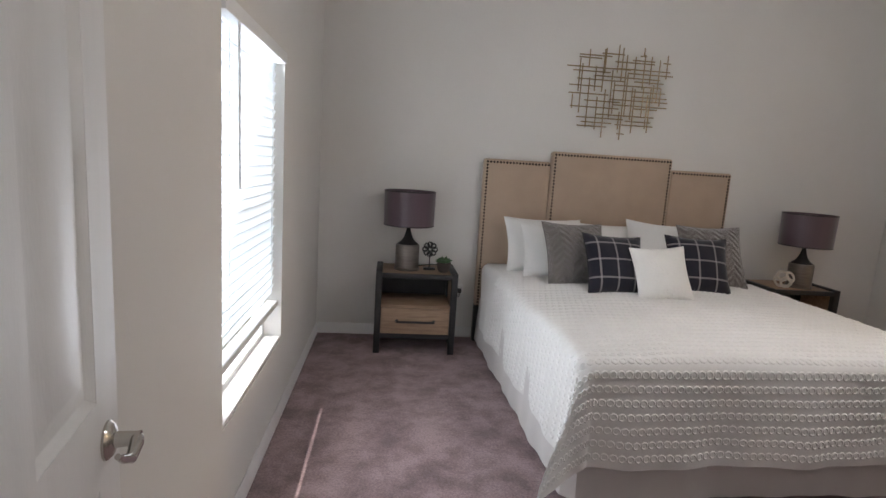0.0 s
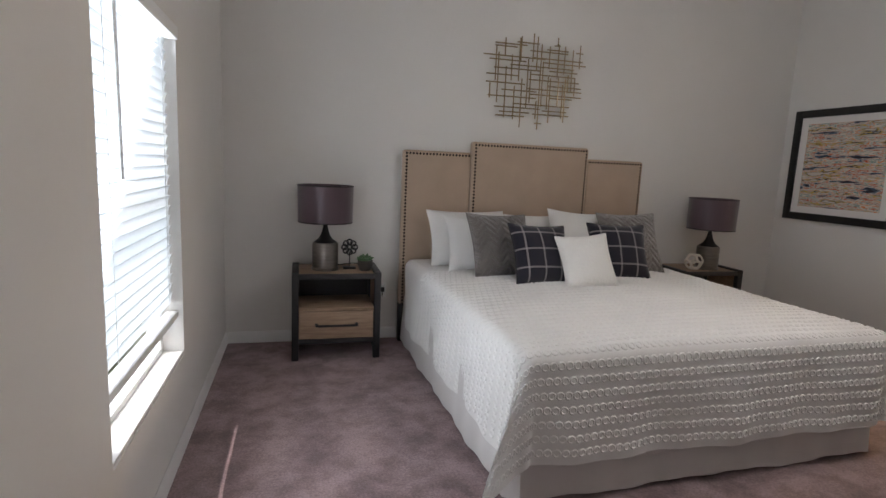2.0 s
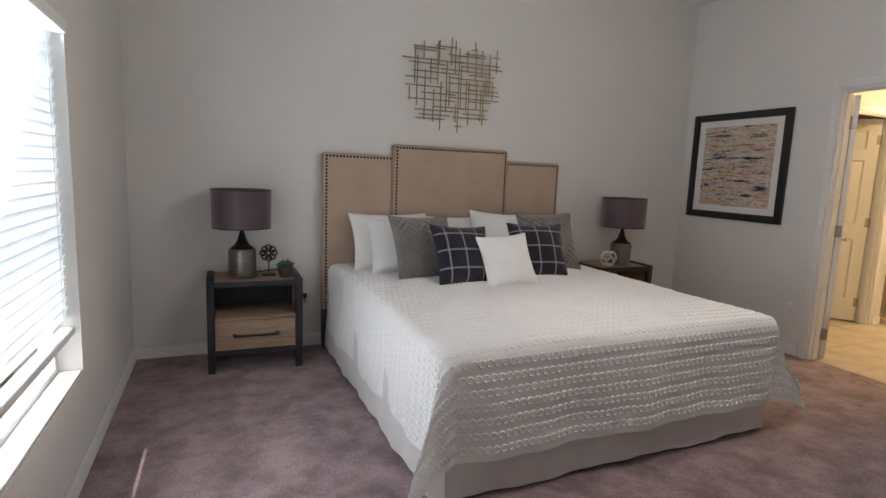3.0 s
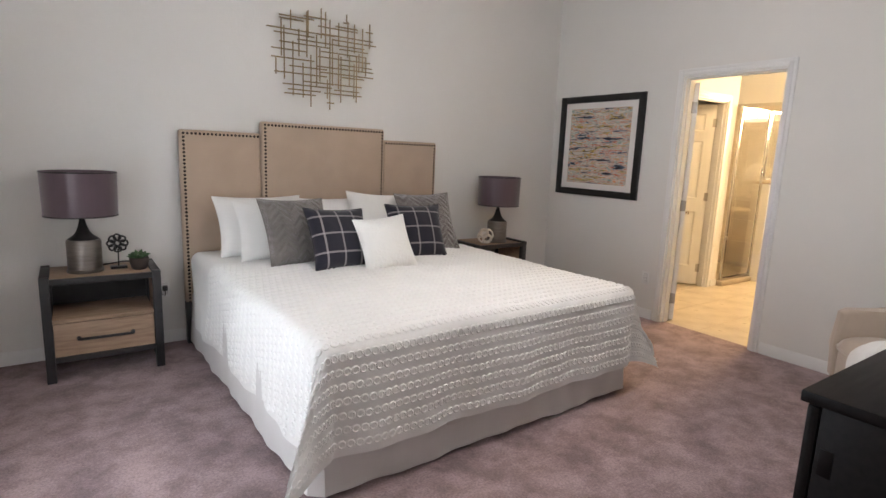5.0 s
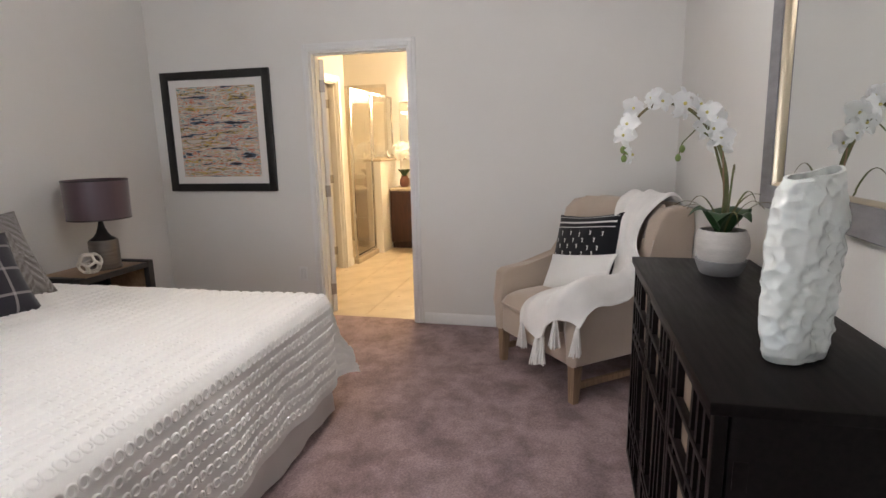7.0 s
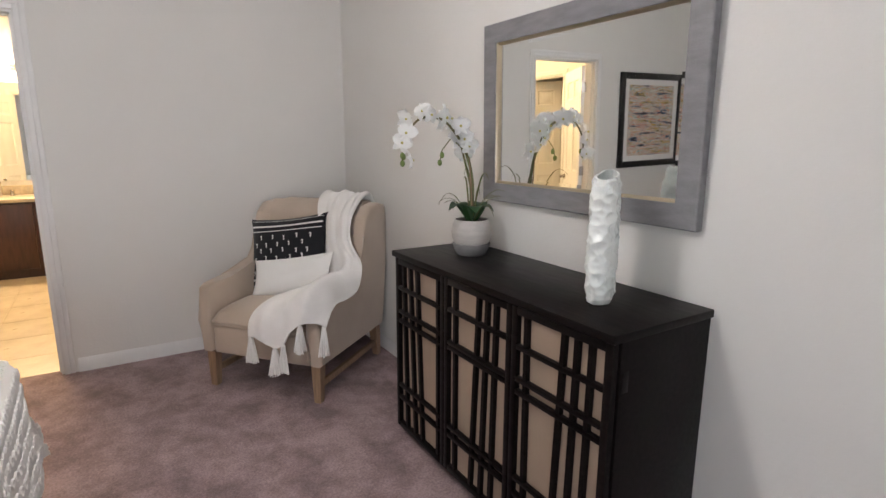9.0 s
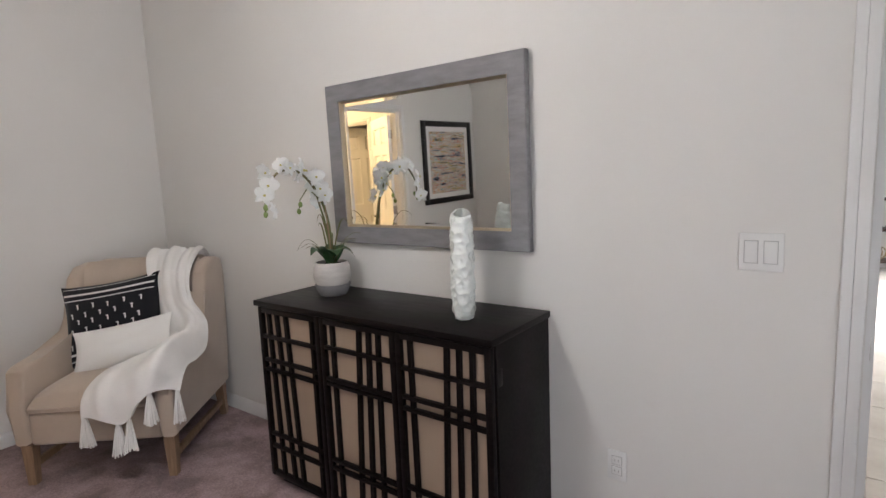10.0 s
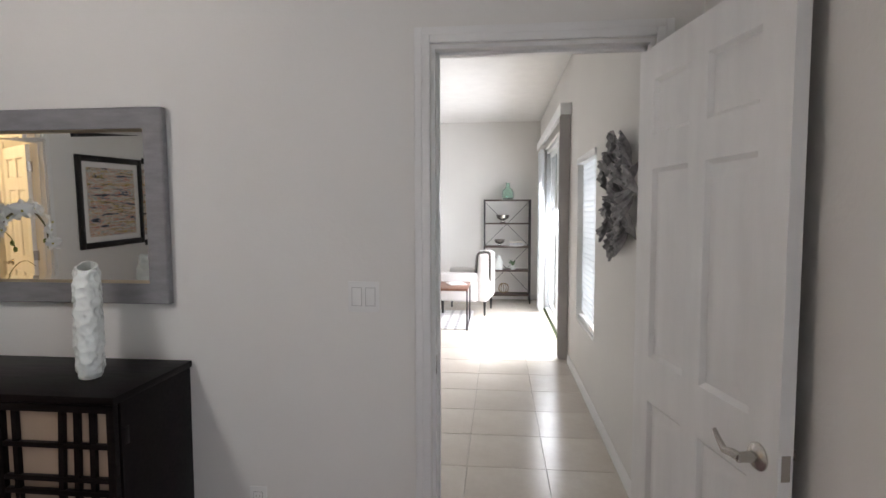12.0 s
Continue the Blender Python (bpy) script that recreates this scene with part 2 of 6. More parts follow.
def sheet(fn, nu, nv, bm=None, thick=0.0):
    """A surface fn(u, v), u and v from 0 to 1; thick: a second skin that far along -normal."""
    bm = bm or bmesh.new()
    g = [[bm.verts.new(fn(i / nu, j / nv)) for j in range(nv + 1)] for i in range(nu + 1)]
    fs = [bm.faces.new((g[i][j], g[i + 1][j], g[i + 1][j + 1], g[i][j + 1])) for i in range(nu) for j in range(nv)]
    if thick:
        bm.normal_update()
        bmesh.ops.solidify(bm, geom=fs, thickness=thick)
    return bm


def wall_with(x0, y0, x1, y1, z1, openings, along):
    """A wall box with openings (a0, a1, z0, z1) along x or y cut through it."""
    bm = bmesh.new()
    lo, hi = (x0, x1) if along == "x" else (y0, y1)

    def put(a0, a1, za, zb):
        if a1 - a0 < 1e-4 or zb - za < 1e-4:
            return
        if along == "x":
            box(bm, a0, y0, za, a1, y1, zb)
        else:
            box(bm, x0, a0, za, x1, a1, zb)
    at = lo
    for a0, a1, za, zb in sorted(openings):
        put(at, a0, 0, z1)
        put(a0, a1, 0, za)
        put(a0, a1, zb, z1)
        at = a1
    put(at, hi, 0, z1)
    return bm


# ---------------------------------------------------------------- structure
WIN = (2.235, 3.24, 0.43, 1.89)
HWIN = (-2.25, -1.36, 0.53, 1.95)
SLIDE = (-5.75, -2.85, 0.0, 2.42)
DOOR = (0.062, 0.841, 0.0, 2.082)
BDOOR = (2.482, 3.25, 0.0, 2.062)
structure("wall_west", wall_with(W - 0.16, -6.75, W, N + 0.15, H, [WIN, HWIN, SLIDE], "y"), WALL, "off-white painted outer wall with windows")
structure("wall_north", bm_box(W, N, 0, E, N + 0.15, H), WALL, "off-white painted wall behind the bed")
structure("wall_east", wall_with(E, S, E + 0.12, N + 0.15, H, [BDOOR], "y"), WALL, "off-white painted wall with bathroom doorway")
structure("wall_south", wall_with(W, S - 0.12, E + 0.12, S, H, [DOOR], "x"), WALL, "off-white painted wall with entry doorway")
structure("wall_living_far", bm_box(W, -6.75, 0, 4.9, -6.6, H), WALL, "white far wall of the living room")
structure("wall_living_side", bm_box(4.82, -6.6, 0, 4.97, S - 0.12, H), WALL, "white side wall of the living room")
structure("wall_bath_north", wall_with(E + 0.12, 3.80, 6.62, 3.90, H, [(5.70, 6.42, 0, 2.05)], "x"), WALL, "cream bathroom wall with closet doorway")
structure("wall_bath_outer", bm_box(E + 0.12, 4.81, 0, 8.3, 4.93, H), WALL)
structure("wall_closet", bm_box(6.50, 3.90, 0, 6.62, 4.81, H), WALL)
structure("wall_bath_east", bm_box(8.15, 1.5, 0, 8.3, 4.81, H), WALL, "cream bathroom wall behind the vanity")
structure("wall_bath_south", bm_box(E + 0.12, 1.38, 0, 8.3, 1.5, H), WALL)
structure("ceiling", bm_box(W - 0.16, -6.75, H, 8.3, 4.93, H + 0.1), CEIL, "white textured ceiling")
structure("floor_bedroom", sheet(lambda u, v: (W + u * (E + 0.06 - W), S - 0.03 + v * (N - S + 0.03), 0.0), 8, 8), CARPET, "mauve-brown cut pile carpet with vacuum marks")
structure("floor_living", sheet(lambda u, v: (W + u * (4.82 - W), -6.6 + v * (S - 0.03 + 6.6), -0.003), 4, 8), GROUT, "cream tiled floor with pale joints")
structure("floor_bath", sheet(lambda u, v: (E + 0.06 + u * (8.15 - E - 0.06), 1.5 + v * (4.81 - 1.5), -0.0025), 4, 4), BATHTILE, "cream tiled bathroom floor")


def strip_along(pts, height, depth, bm=None, z0=0.0):
    """A moulded board with a rounded top along straight stretches ((x0, y0), (x1, y1), inward normal)."""
    bm = bm or bmesh.new()
    for (x0, y0), (x1, y1), (nx, ny) in pts:
        prof = [(0.0, 0.0), (depth, 0.0), (depth, height - 0.02), (depth * 0.55, height - 0.008), (depth * 0.3, height), (0.0, height)]
        a = [bm.verts.new((x0 + nx * d, y0 + ny * d, z0 + z)) for d, z in prof]
        b = [bm.verts.new((x1 + nx * d, y1 + ny * d, z0 + z)) for d, z in prof]
        k = len(prof)
        for i in range(k):
            bm.faces.new((a[i], a[(i + 1) % k], b[(i + 1) % k], b[i]))
        bm.faces.new(a[::-1]), bm.faces.new(b)
    return bm


G = 0.0015
structure("baseboard", strip_along([
    ((W + 0.013, N - G), (E - 0.013, N - G), (0, -1)), ((W + G, DOOR[1] + 0.6), (W + G, N - G), (1, 0)),
    ((E - G, BDOOR[1] + 0.075), (E - G, N - 0.013), (-1, 0)), ((E - G, S + 0.013), (E - G, BDOOR[0] - 0.075), (-1, 0)),
    ((DOOR[1] + 0.075, S + G), (E - 0.013, S + G), (0, 1))], 0.085, 0.012), TRIM, "white painted baseboard along the bedroom walls")
structure("baseboard_hall", strip_along([((W + G, -2.72), (W + G, S - 0.135), (1, 0)), ((W + G, -6.59), (4.8, -6.59), (0, 1))], 0.085, 0.012, z0=-0.004), TRIM, "white painted baseboard in the hall")
structure("baseboard_bath", strip_along([((6.50, 3.80 - G), (6.62, 3.80 - G), (0, -1)), ((E + 0.13, 3.80 - G), (5.62, 3.80 - G), (0, -1))], 0.085, 0.012, z0=-0.004), TRIM, "white painted baseboard in the bathroom")


def casing(name, along, fixed, out, a0, a1, top, width=0.062, depth=0.016):
    """Moulded trim round three sides of a doorway, out: the way it stands proud of the wall."""
    bm = bmesh.new()
    for d, w0, w1 in ((depth, 0.004, width * 0.55), (depth * 0.78, width * 0.55, width)):
        lo, hi = sorted((fixed + out * 0.001, fixed + out * d))
        for b0, b1, z0, z1 in ((a0 - w1, a0 - w0, -0.003, top + w1), (a1 + w0, a1 + w1, -0.003, top + w1), (a0 - w0, a1 + w0, top + w0, top + w1)):
            if along == "x":
                box(bm, b0, lo, z0, b1, hi, z1, 0.003)
            else:
                box(bm, lo, b0, z0, hi, b1, z1, 0.003)
    return structure(name, bm, TRIM, "white painted door casing")


def jamb(name, along, f0, f1, a0, a1, top):
    """The lining of a doorway with its stop."""
    bm = bmesh.new()
    t = 0.012
    mid = (f0 + f1) / 2
    for b0, b1, z0, z1 in ((a0, a0 + t, -0.003, top), (a1 - t, a1, -0.003, top), (a0 + t, a1 - t, top - t, top)):
        for g0, g1, e in ((f0, f1, 0.0), (mid - 0.02, mid + 0.012, 0.011)):
            c0, c1, y0, y1 = b0, b1, z0, z1
            if e:
                if b1 - b0 < 0.02:
                    c0, c1 = (b1, b1 + e) if b0 == a0 else (b0 - e, b0)
                    y1 = top - t
                else:
                    y0, y1 = z0 - e, z0
            if along == "x":
                box(bm, c0, g0, y0, c1, g1, y1)
            else:
                box(bm, g0, c0, y0, g1, c1, y1)
    return structure(name, bm, TRIM, "white painted door jamb")


casing("trim_entry_door", "x", S, 1, DOOR[0], DOOR[1], DOOR[3])
casing("trim_entry_door_hall", "x", S - 0.12, -1, DOOR[0], DOOR[1], DOOR[3])
casing("trim_bath_door", "y", E, -1, BDOOR[0], BDOOR[1], BDOOR[3], 0.058)
casing("trim_bath_door_inner", "y", E + 0.12, 1, BDOOR[0], BDOOR[1], BDOOR[3], 0.058)
casing("trim_closet_door", "x", 3.80, -1, 5.70, 6.42, 2.05)
jamb("jamb_entry_door", "x", S - 0.12, S, DOOR[0], DOOR[1], DOOR[3])
jamb("jamb_bath_door", "y", E, E + 0.12, BDOOR[0], BDOOR[1], BDOOR[3])
jamb("jamb_closet_door", "x", 3.80, 3.90, 5.70, 6.42, 2.05)


# ---------------------------------------------------------------- doors
def door_leaf(name, m, width, height, label, lever_side=1, hinges=True):
    """A six-panel door: hinge edge at x = 0, leaf along +x, faces at y = 0 and y = -0.035."""
    d = thing(name, m, label, "door")
    bm = bmesh.new()
    t = 0.035
    st, mull = width * 0.145, width * 0.12
    zs = [(0.22, 0.84), (0.99, 1.62), (1.73, height - 0.11)]
    pw = (width - 2 * st - mull) / 2
    xs = [(st, st + pw), (st + pw + mull, width - st)]
    box(bm, 0, -t, 0.008, st, 0, height), box(bm, width - st, -t, 0.008, width, 0, height)
    z = 0.008
    for z0, z1 in zs:
        box(bm, st, -t, z, width - st, 0, z0)
        z = z1
    box(bm, st, -t, z, width - st, 0, height)
    for z0, z1 in zs:
        box(bm, xs[0][1], -t, z0, xs[1][0], 0, z1)
    part("slab", bm, DOORP, d)
    for x0, x1 in xs:
        for z0, z1 in zs:
            bm = bmesh.new()
            for side in (0, 1):
                y_edge = 0 if side == 0 else -t
                sg = -1 if side == 0 else 1
                prev = None
                for inset, dep in ((0.0, 0.001), (0.013, 0.013), (0.028, 0.013), (0.055, 0.002)):
                    ring = [bm.verts.new((x, y_edge + sg * dep, zz)) for x, zz in ((x0 + inset, z0 + inset), (x1 - inset, z0 + inset), (x1 - inset, z1 - inset), (x0 + inset, z1 - inset))]
                    if prev:
                        for i in range(4):
                            bm.faces.new((prev[i], prev[(i + 1) % 4], ring[(i + 1) % 4], ring[i]))
                    prev = ring
                bm.faces.new(prev)
            part("panel", bm, DOORP, d)
    lx, lz = width - 0.065, 0.905
    for sg, y in ((1, 0.0), (-1, -t)):
        turn = pose(lx, y, lz, -90 * sg)
        h = part("lever_handle", lathe([(0, 0), (0.033, 0), (0.033, 0.004), (0.026, 0.011), (0.014, 0.014), (0.012, 0.045), (0.013, 0.052), (0, 0.054)], 24, turn), CHROME, d, "satin nickel lever handle")
        pts = [(lx, y + sg * 0.046, lz), (lx - 0.02, y + sg * 0.050, lz + 0.001), (lx - 0.055, y + sg * 0.050, lz - 0.006), (lx - 0.085, y + sg * 0.047, lz - 0.002 + 0.012), (lx - 0.105, y + sg * 0.045, lz + 0.026)]
        part("lever", tube(pts, [0.011, 0.011, 0.009, 0.007, 0.005], 10), CHROME, h)
    part("latch_plate", bm_box(width, -t * 0.8, lz - 0.03, width + 0.002, -t * 0.2, lz + 0.03, 0.0006), CHROME, d)
    if hinges:
        for z in (0.20, height / 2, height - 0.2):
            bm = bm_box(-0.004, -t * 0.95, z - 0.045, 0.0005, -0.001, z + 0.045)
            tube([(-0.006, 0.004, z - 0.047), (-0.006, 0.004, z + 0.047)], 0.0065, 8, bm)
            box(bm, 0.0, 0.0005, z - 0.045, 0.028, 0.003, z + 0.045)
            part("hinge", bm, HINGE, d, "nickel door hinge")
    return d


door_leaf("entry_door", pose(DOOR[0] + 0.016, S + 0.008, 0.004, 0, 0, 100.7), 0.735, 2.02, "white painted six-panel entry door standing wide open", 1)
bath_leaf = door_leaf("bathroom_door", pose(E + 0.124, BDOOR[1] - 0.016, 0.004, 0, 0, 33), 0.75, 2.025, "white painted six-panel bathroom door standing open")
door_leaf("closet_door", pose(6.404, 3.905, 0.004, 0, 0, 131), 0.69, 2.02, "cream six-panel closet door standing half open")
part("strike_plate", bm_box(DOOR[1] - 0.0135, S - 0.045, 0.87, DOOR[1] - 0.0115, S - 0.012, 0.94, 0.0005), CHROME)
tagged(bpy.data.objects["strike_plate"], "nickel strike plate on the entry door jamb", "strike plate")


# ---------------------------------------------------------------- windows
def window(name, opening, raised, label, wand=True):
    y0, y1, z0, z1 = opening
    w = new(name)
    tagged(w, label, "", "", "structure")
    xo = W - 0.145
    f = 0.04
    bm = bmesh.new()
    for a in ((y0, z0, y0 + f, z1), (y1 - f, z0, y1, z1), (y0 + f, z0, y1 - f, z0 + f), (y0 + f, z1 - f, y1 - f, z1)):
        box(bm, xo, a[0], a[1], xo + 0.055, a[2], a[3], 0.003)
    zm = (z0 + z1) / 2
    box(bm, xo + 0.004, y0 + f, zm - 0.022, xo + 0.046, y1 - f, zm + 0.022, 0.003)
    part("window_frame", bm, VINYL, w)
    for a, b in ((z0 + f, zm - 0.022), (zm + 0.022, z1 - f)):
        p = part("pane", bm_box(xo + 0.02, y0 + f, a, xo + 0.024, y1 - f, b), PANE, w)
        p.visible_shadow = False
    bm = bm_box(W - 0.09, y0 + 0.001, z0 + 0.001, W - 0.004, y1 - 0.001, z0 + 0.016, 0.003)
    part("window_sill", bm, TRIM, w)
    # the blind
    b = thing("window_blind", pose(W - 0.045, 0, 0), "white two-inch slatted window blind, lowered, slats nearly closed", "blind", "window blinds")
    part("headrail", bm_box(-0.035, y0 + 0.006, z1 - 0.055, 0.058, y1 - 0.006, z1 - 0.002, 0.004), VINYL, b)
    pitch = 0.044
    low = z0 + raised
    top = z1 - 0.075
    n = int((top - low - 0.03) / pitch)
    base = bmesh.new()
    prof = [(-0.025, -0.002), (-0.012, 0.0015), (0, 0.0025), (0.012, 0.0015), (0.025, -0.002)]
    up = [[base.verts.new((x, y, z + 0.0025)) for x, z in prof] for y in (y0 + 0.008, y1 - 0.008)]
    dn = [[base.verts.new((x, y, z)) for x, z in prof] for y in (y0 + 0.008, y1 - 0.008)]
    for i in range(4):
        base.faces.new((up[0][i], up[0][i + 1], up[1][i + 1], up[1][i]))
        base.faces.new((dn[0][i + 1], dn[0][i], dn[1][i], dn[1][i + 1]))
    for i in (0, 4):
        base.faces.new((up[0][i], up[1][i], dn[1][i], dn[0][i]))
    for k in (0, 1):
        for i in range(4):
            base.faces.new((up[k][i], dn[k][i], dn[k][i + 1], up[k][i + 1]))
    me = mesh_of(base, "slat")
    me.materials.append(SLAT)
    for i in range(n):
        s = new("slat", me)
        s.parent = b
        s.matrix_local = pose(0, 0, top - 0.01 - i * pitch, 0, -79, 0)
    part("bottom_rail", bm_box(-0.026, y0 + 0.008, low, 0.026, y1 - 0.008, low + 0.03, 0.004), VINYL, b)
    for yy in (y0 + 0.16, y1 - 0.16):
        for dx in (-0.024, 0.024):
            part("cord", tube([(dx, yy, low + 0.01), (dx, yy, z1 - 0.05)], 0.0011, 5), VINYL, b)
    if wand:
        part("wand", tube([(0.05, y0 + 0.17, z1 - 0.04), (0.053, y0 + 0.17, z1 - 0.06), (0.056, y0 + 0.17, z1 - 0.62)], 0.0048, 8), PLASTIC, b, "white plastic tilt wand")
    return w


window("window_1", WIN, 0.18, "white vinyl single-hung bedroom window")
window("window_2", HWIN, 0.02, "white vinyl single-hung hall window", False)

# ---------------------------------------------------------------- bed
BED = pose(2.183, 4.578, 0, 0, 0, 1.7)
bed = thing("bed", BED, "king bed with a stepped beige linen headboard", "bed")


def headboard_panel(x0, x1, z0, z1, y, depth):
    return bm_box(x0, y, z0, x1, y + depth, z1, 0.022, seg=4)


part("headboard_side_panel", headboard_panel(-1.032, -0.499, 0.29, 1.463, 0.0, 0.07), LINEN, bed, "beige linen upholstered side panel")
part("headboard_side_panel", headboard_panel(0.499, 1.032, 0.29, 1.463, 0.0, 0.07), LINEN, bed, "beige linen upholstered side panel")
part("headboard_centre_panel", headboard_panel(-0.498, 0.498, 0.22, 1.548, -0.014, 0.084), LINEN, bed, "taller beige linen centre panel")
bm = bmesh.new()


def nail_line(x0, z0, x1, z1, y):
    n = max(1, int(math.hypot(x1 - x0, z1 - z0) / 0.0245))
    for i in range(n + 1):
        f = i / n
        lathe([(0.0092, 0), (0.0074, 0.0034), (0.0036, 0.0052), (0, 0.0058)], 7, pose(x0 + (x1 - x0) * f, y, z0 + (z1 - z0) * f, 90), bm)


for s in (-1, 1):
    nail_line(s * 1.006, 0.30, s * 1.006, 1.438, 0.0005)
    nail_line(s * 1.006, 1.438, s * 0.522, 1.438, 0.0005)
    nail_line(s * 0.474, 0.62, s * 0.474, 1.523, -0.0135)
nail_line(-0.474, 1.523, 0.474, 1.523, -0.0135)
tagged(part("nailhead_trim", bm, NAIL, bed, "dark bronze nailhead trim"), kind="stuff")
for s in (-1, 1):
    part("headboard_leg", bm_box(s * 0.982 - 0.048, 0.006, 0, s * 0.982 + 0.048, 0.062, 0.30, 0.005), BLACKFRAME, bed, "black wooden headboard leg")
part("box_spring", bm_box(-0.965, -2.095, 0.12, 0.965, -0.005, 0.36, 0.03), SKIRT, bed)
part("mattress", bm_box(-0.955, -2.105, 0.362, 0.955, -0.006, 0.628, 0.06, seg=3), WHITECLOTH, bed, "white mattress")
for s in (-1, 1):
    for y in (-1.9, -0.2):
        part("bed_leg", lathe([(0, 0), (0.03, 0), (0.025, 0.12), (0, 0.12)], 12, pose(s * 0.85, y, 0)), BLACKFRAME, bed)


def skirt_point(u, v):
    """Round the three open sides, from the head on one side to the head on the other."""
    L, B = 2.07, 0.975
    total = 2 * L + 2 * B
    a = u * total
    wave = 0.006 * math.sin(a * 13.0) * (1 - v) + 0.004 * math.sin(a * 31 + 2) * (1 - v)
    out = 0.015 + 0.02 * (1 - v) + wave
    if a < L:
        x, y = -B - out, -a
    elif a < L + 2 * B:
        x, y = -B + (a - L), -L - out
    else:
        x, y = B + out, -L + (a - L - 2 * B)
    hem = 0.012 + 0.010 * (0.5 + 0.5 * math.sin(a * 6.5 + 1))
    return (x, y, hem + v * (0.36 - hem))


part("bed_skirt", sheet(skirt_point, 260, 5, thick=0.004), SKIRT, bed, "pale grey-white gathered bed skirt")

# coverlet
CW, CL, CT, DROP_S, DROP_F, CR = 0.995, 2.13, 0.645, 0.42, 0.435, 0.06


def cover_point(s, t, lift=0.0):
    """The coverlet's skin: s across the bed, t down its length from the head."""
    a = abs(s) - (CW - CR)
    b = t - (CL - CR)
    sg = 1 if s > 0 else -1
    crown = 0.018 * max(0, 1 - (s / CW) ** 2) * min(1, t / 0.3) + 0.007 * noise.noise((s * 3, t * 3, 0.3)) + 0.003 * noise.noise((s * 11, t * 11, 5)) - 0.005 * max(0, 1 - abs(noise.noise((s * 1.7, t * 1.7, 9))) / 0.06)
    if t < 0.9:
        crown += 0.004
    aa, bb = max(a, 0.0), max(b, 0.0)
    d = math.hypot(aa, bb)
    if d < 1e-6:
        return Vector((s, -t, CT + crown + lift))
    ox, oy = aa / d, bb / d
    arc = CR * math.pi / 2
    corner = min(aa, bb) / (d + 1e-9)
    if d < arc:
        th = d / CR
        h, z = CR * math.sin(th), CT - CR * (1 - math.cos(th))
        fore = h
        nh, nz = math.sin(th), math.cos(th)
    else:
        e = d - arc
        run = (s * 0.3 + t) if aa > bb else s
        amp = min(1.0, e / 0.3)
        rip = amp * (0.014 * math.sin(run * 9 + 1.3) + 0.007 * math.sin(run * 23 + 0.4) + 0.012 * noise.noise((s * 3, t * 3, 2)))
        rip += amp * 0.016 * corner * math.sin(math.atan2(bb, aa) * 6)
        flare, rise = (0.85, 0.28) if s > 0 else (0.48, 0.13)
        h, z = CR + e * (0.045 + flare * corner) + rip, CT - CR - e * (0.99 - rise * corner)
        fore = CR + e * (0.045 + 0.06 * corner) + rip
        nh, nz = 1.0, 0.1
    z += crown * max(0, 1 - d / 0.1)
    x = min(abs(s), CW - CR) * sg + sg * ox * (h + nh * lift)
    y = -min(t, CL - CR) - oy * (fore + nh * lift)
    return Vector((x, y, max(z + nz * lift, 0.014 + max(0, lift))))


HS, FT = CW + DROP_S, CL + DROP_F
coverlet = thing("coverlet", BED, "white coverlet with rows of raised rings, draped over the bed", "bedspread")
part("cloth", sheet(lambda u, v: cover_point(-HS - 0.03 + (2 * HS + 0.03) * u, 0.02 + (FT - 0.02) * v), 150, 140, thick=-0.006), WHITECLOTH, coverlet)
verts, faces = [], []
row = 0
tt = 0.52
random.seed(4)
while tt < FT - 0.03:
    ss = -HS + 0.0 + (0.017 if row % 2 else 0)
    while ss < HS - 0.03:
        r0 = 0.0145
        k0 = len(verts)
        NS = 11
        for i in range(NS):
            c, sn = math.cos(2 * math.pi * i / NS), math.sin(2 * math.pi * i / NS)
            for dr, lf in ((-0.0045, 0.0), (0.0, 0.0062), (0.0045, 0.0)):
                verts.append(cover_point(ss + (r0 + dr) * c, tt + (r0 + dr) * sn, lf))
        for i in range(NS):
            j = (i + 1) % NS
            for q in (0, 1):
                faces.append((k0 + i * 3 + q, k0 + j * 3 + q, k0 + j * 3 + q + 1, k0 + i * 3 + q + 1))
        ss += 0.0355
    tt += 0.0605
    row += 1
me = bpy.data.meshes.new("ring_stitching")
me.from_pydata(verts, [], faces)
me.shade_smooth()
me.materials.append(RING)
ob = new("ring_stitching", me)
ob.parent = coverlet
tagged(ob, "rows of raised white rings", kind="stuff")


# ---------------------------------------------------------------- cushions
def cushion_point(w, h, th, u, v, side, lift=0.0):
    a, b = 2 * u - 1, 2 * v - 1
    fa, fb = 1 - abs(a) ** 2.6, 1 - abs(b) ** 2.6
    puff = (max(fa, 0) * max(fb, 0)) ** 0.55
    x = a * w / 2 * (1 - 0.085 * (1 - b * b))
    z = b * h / 2 * (1 - 0.085 * (1 - a * a))
    wr = 0.05 * noise.noise((a * 2.2, b * 2.2, w * 9 + side)) * puff
    return Vector((x, side * (th / 2 * puff * (1 + wr * 2) + 0.004 + lift), z + h / 2))


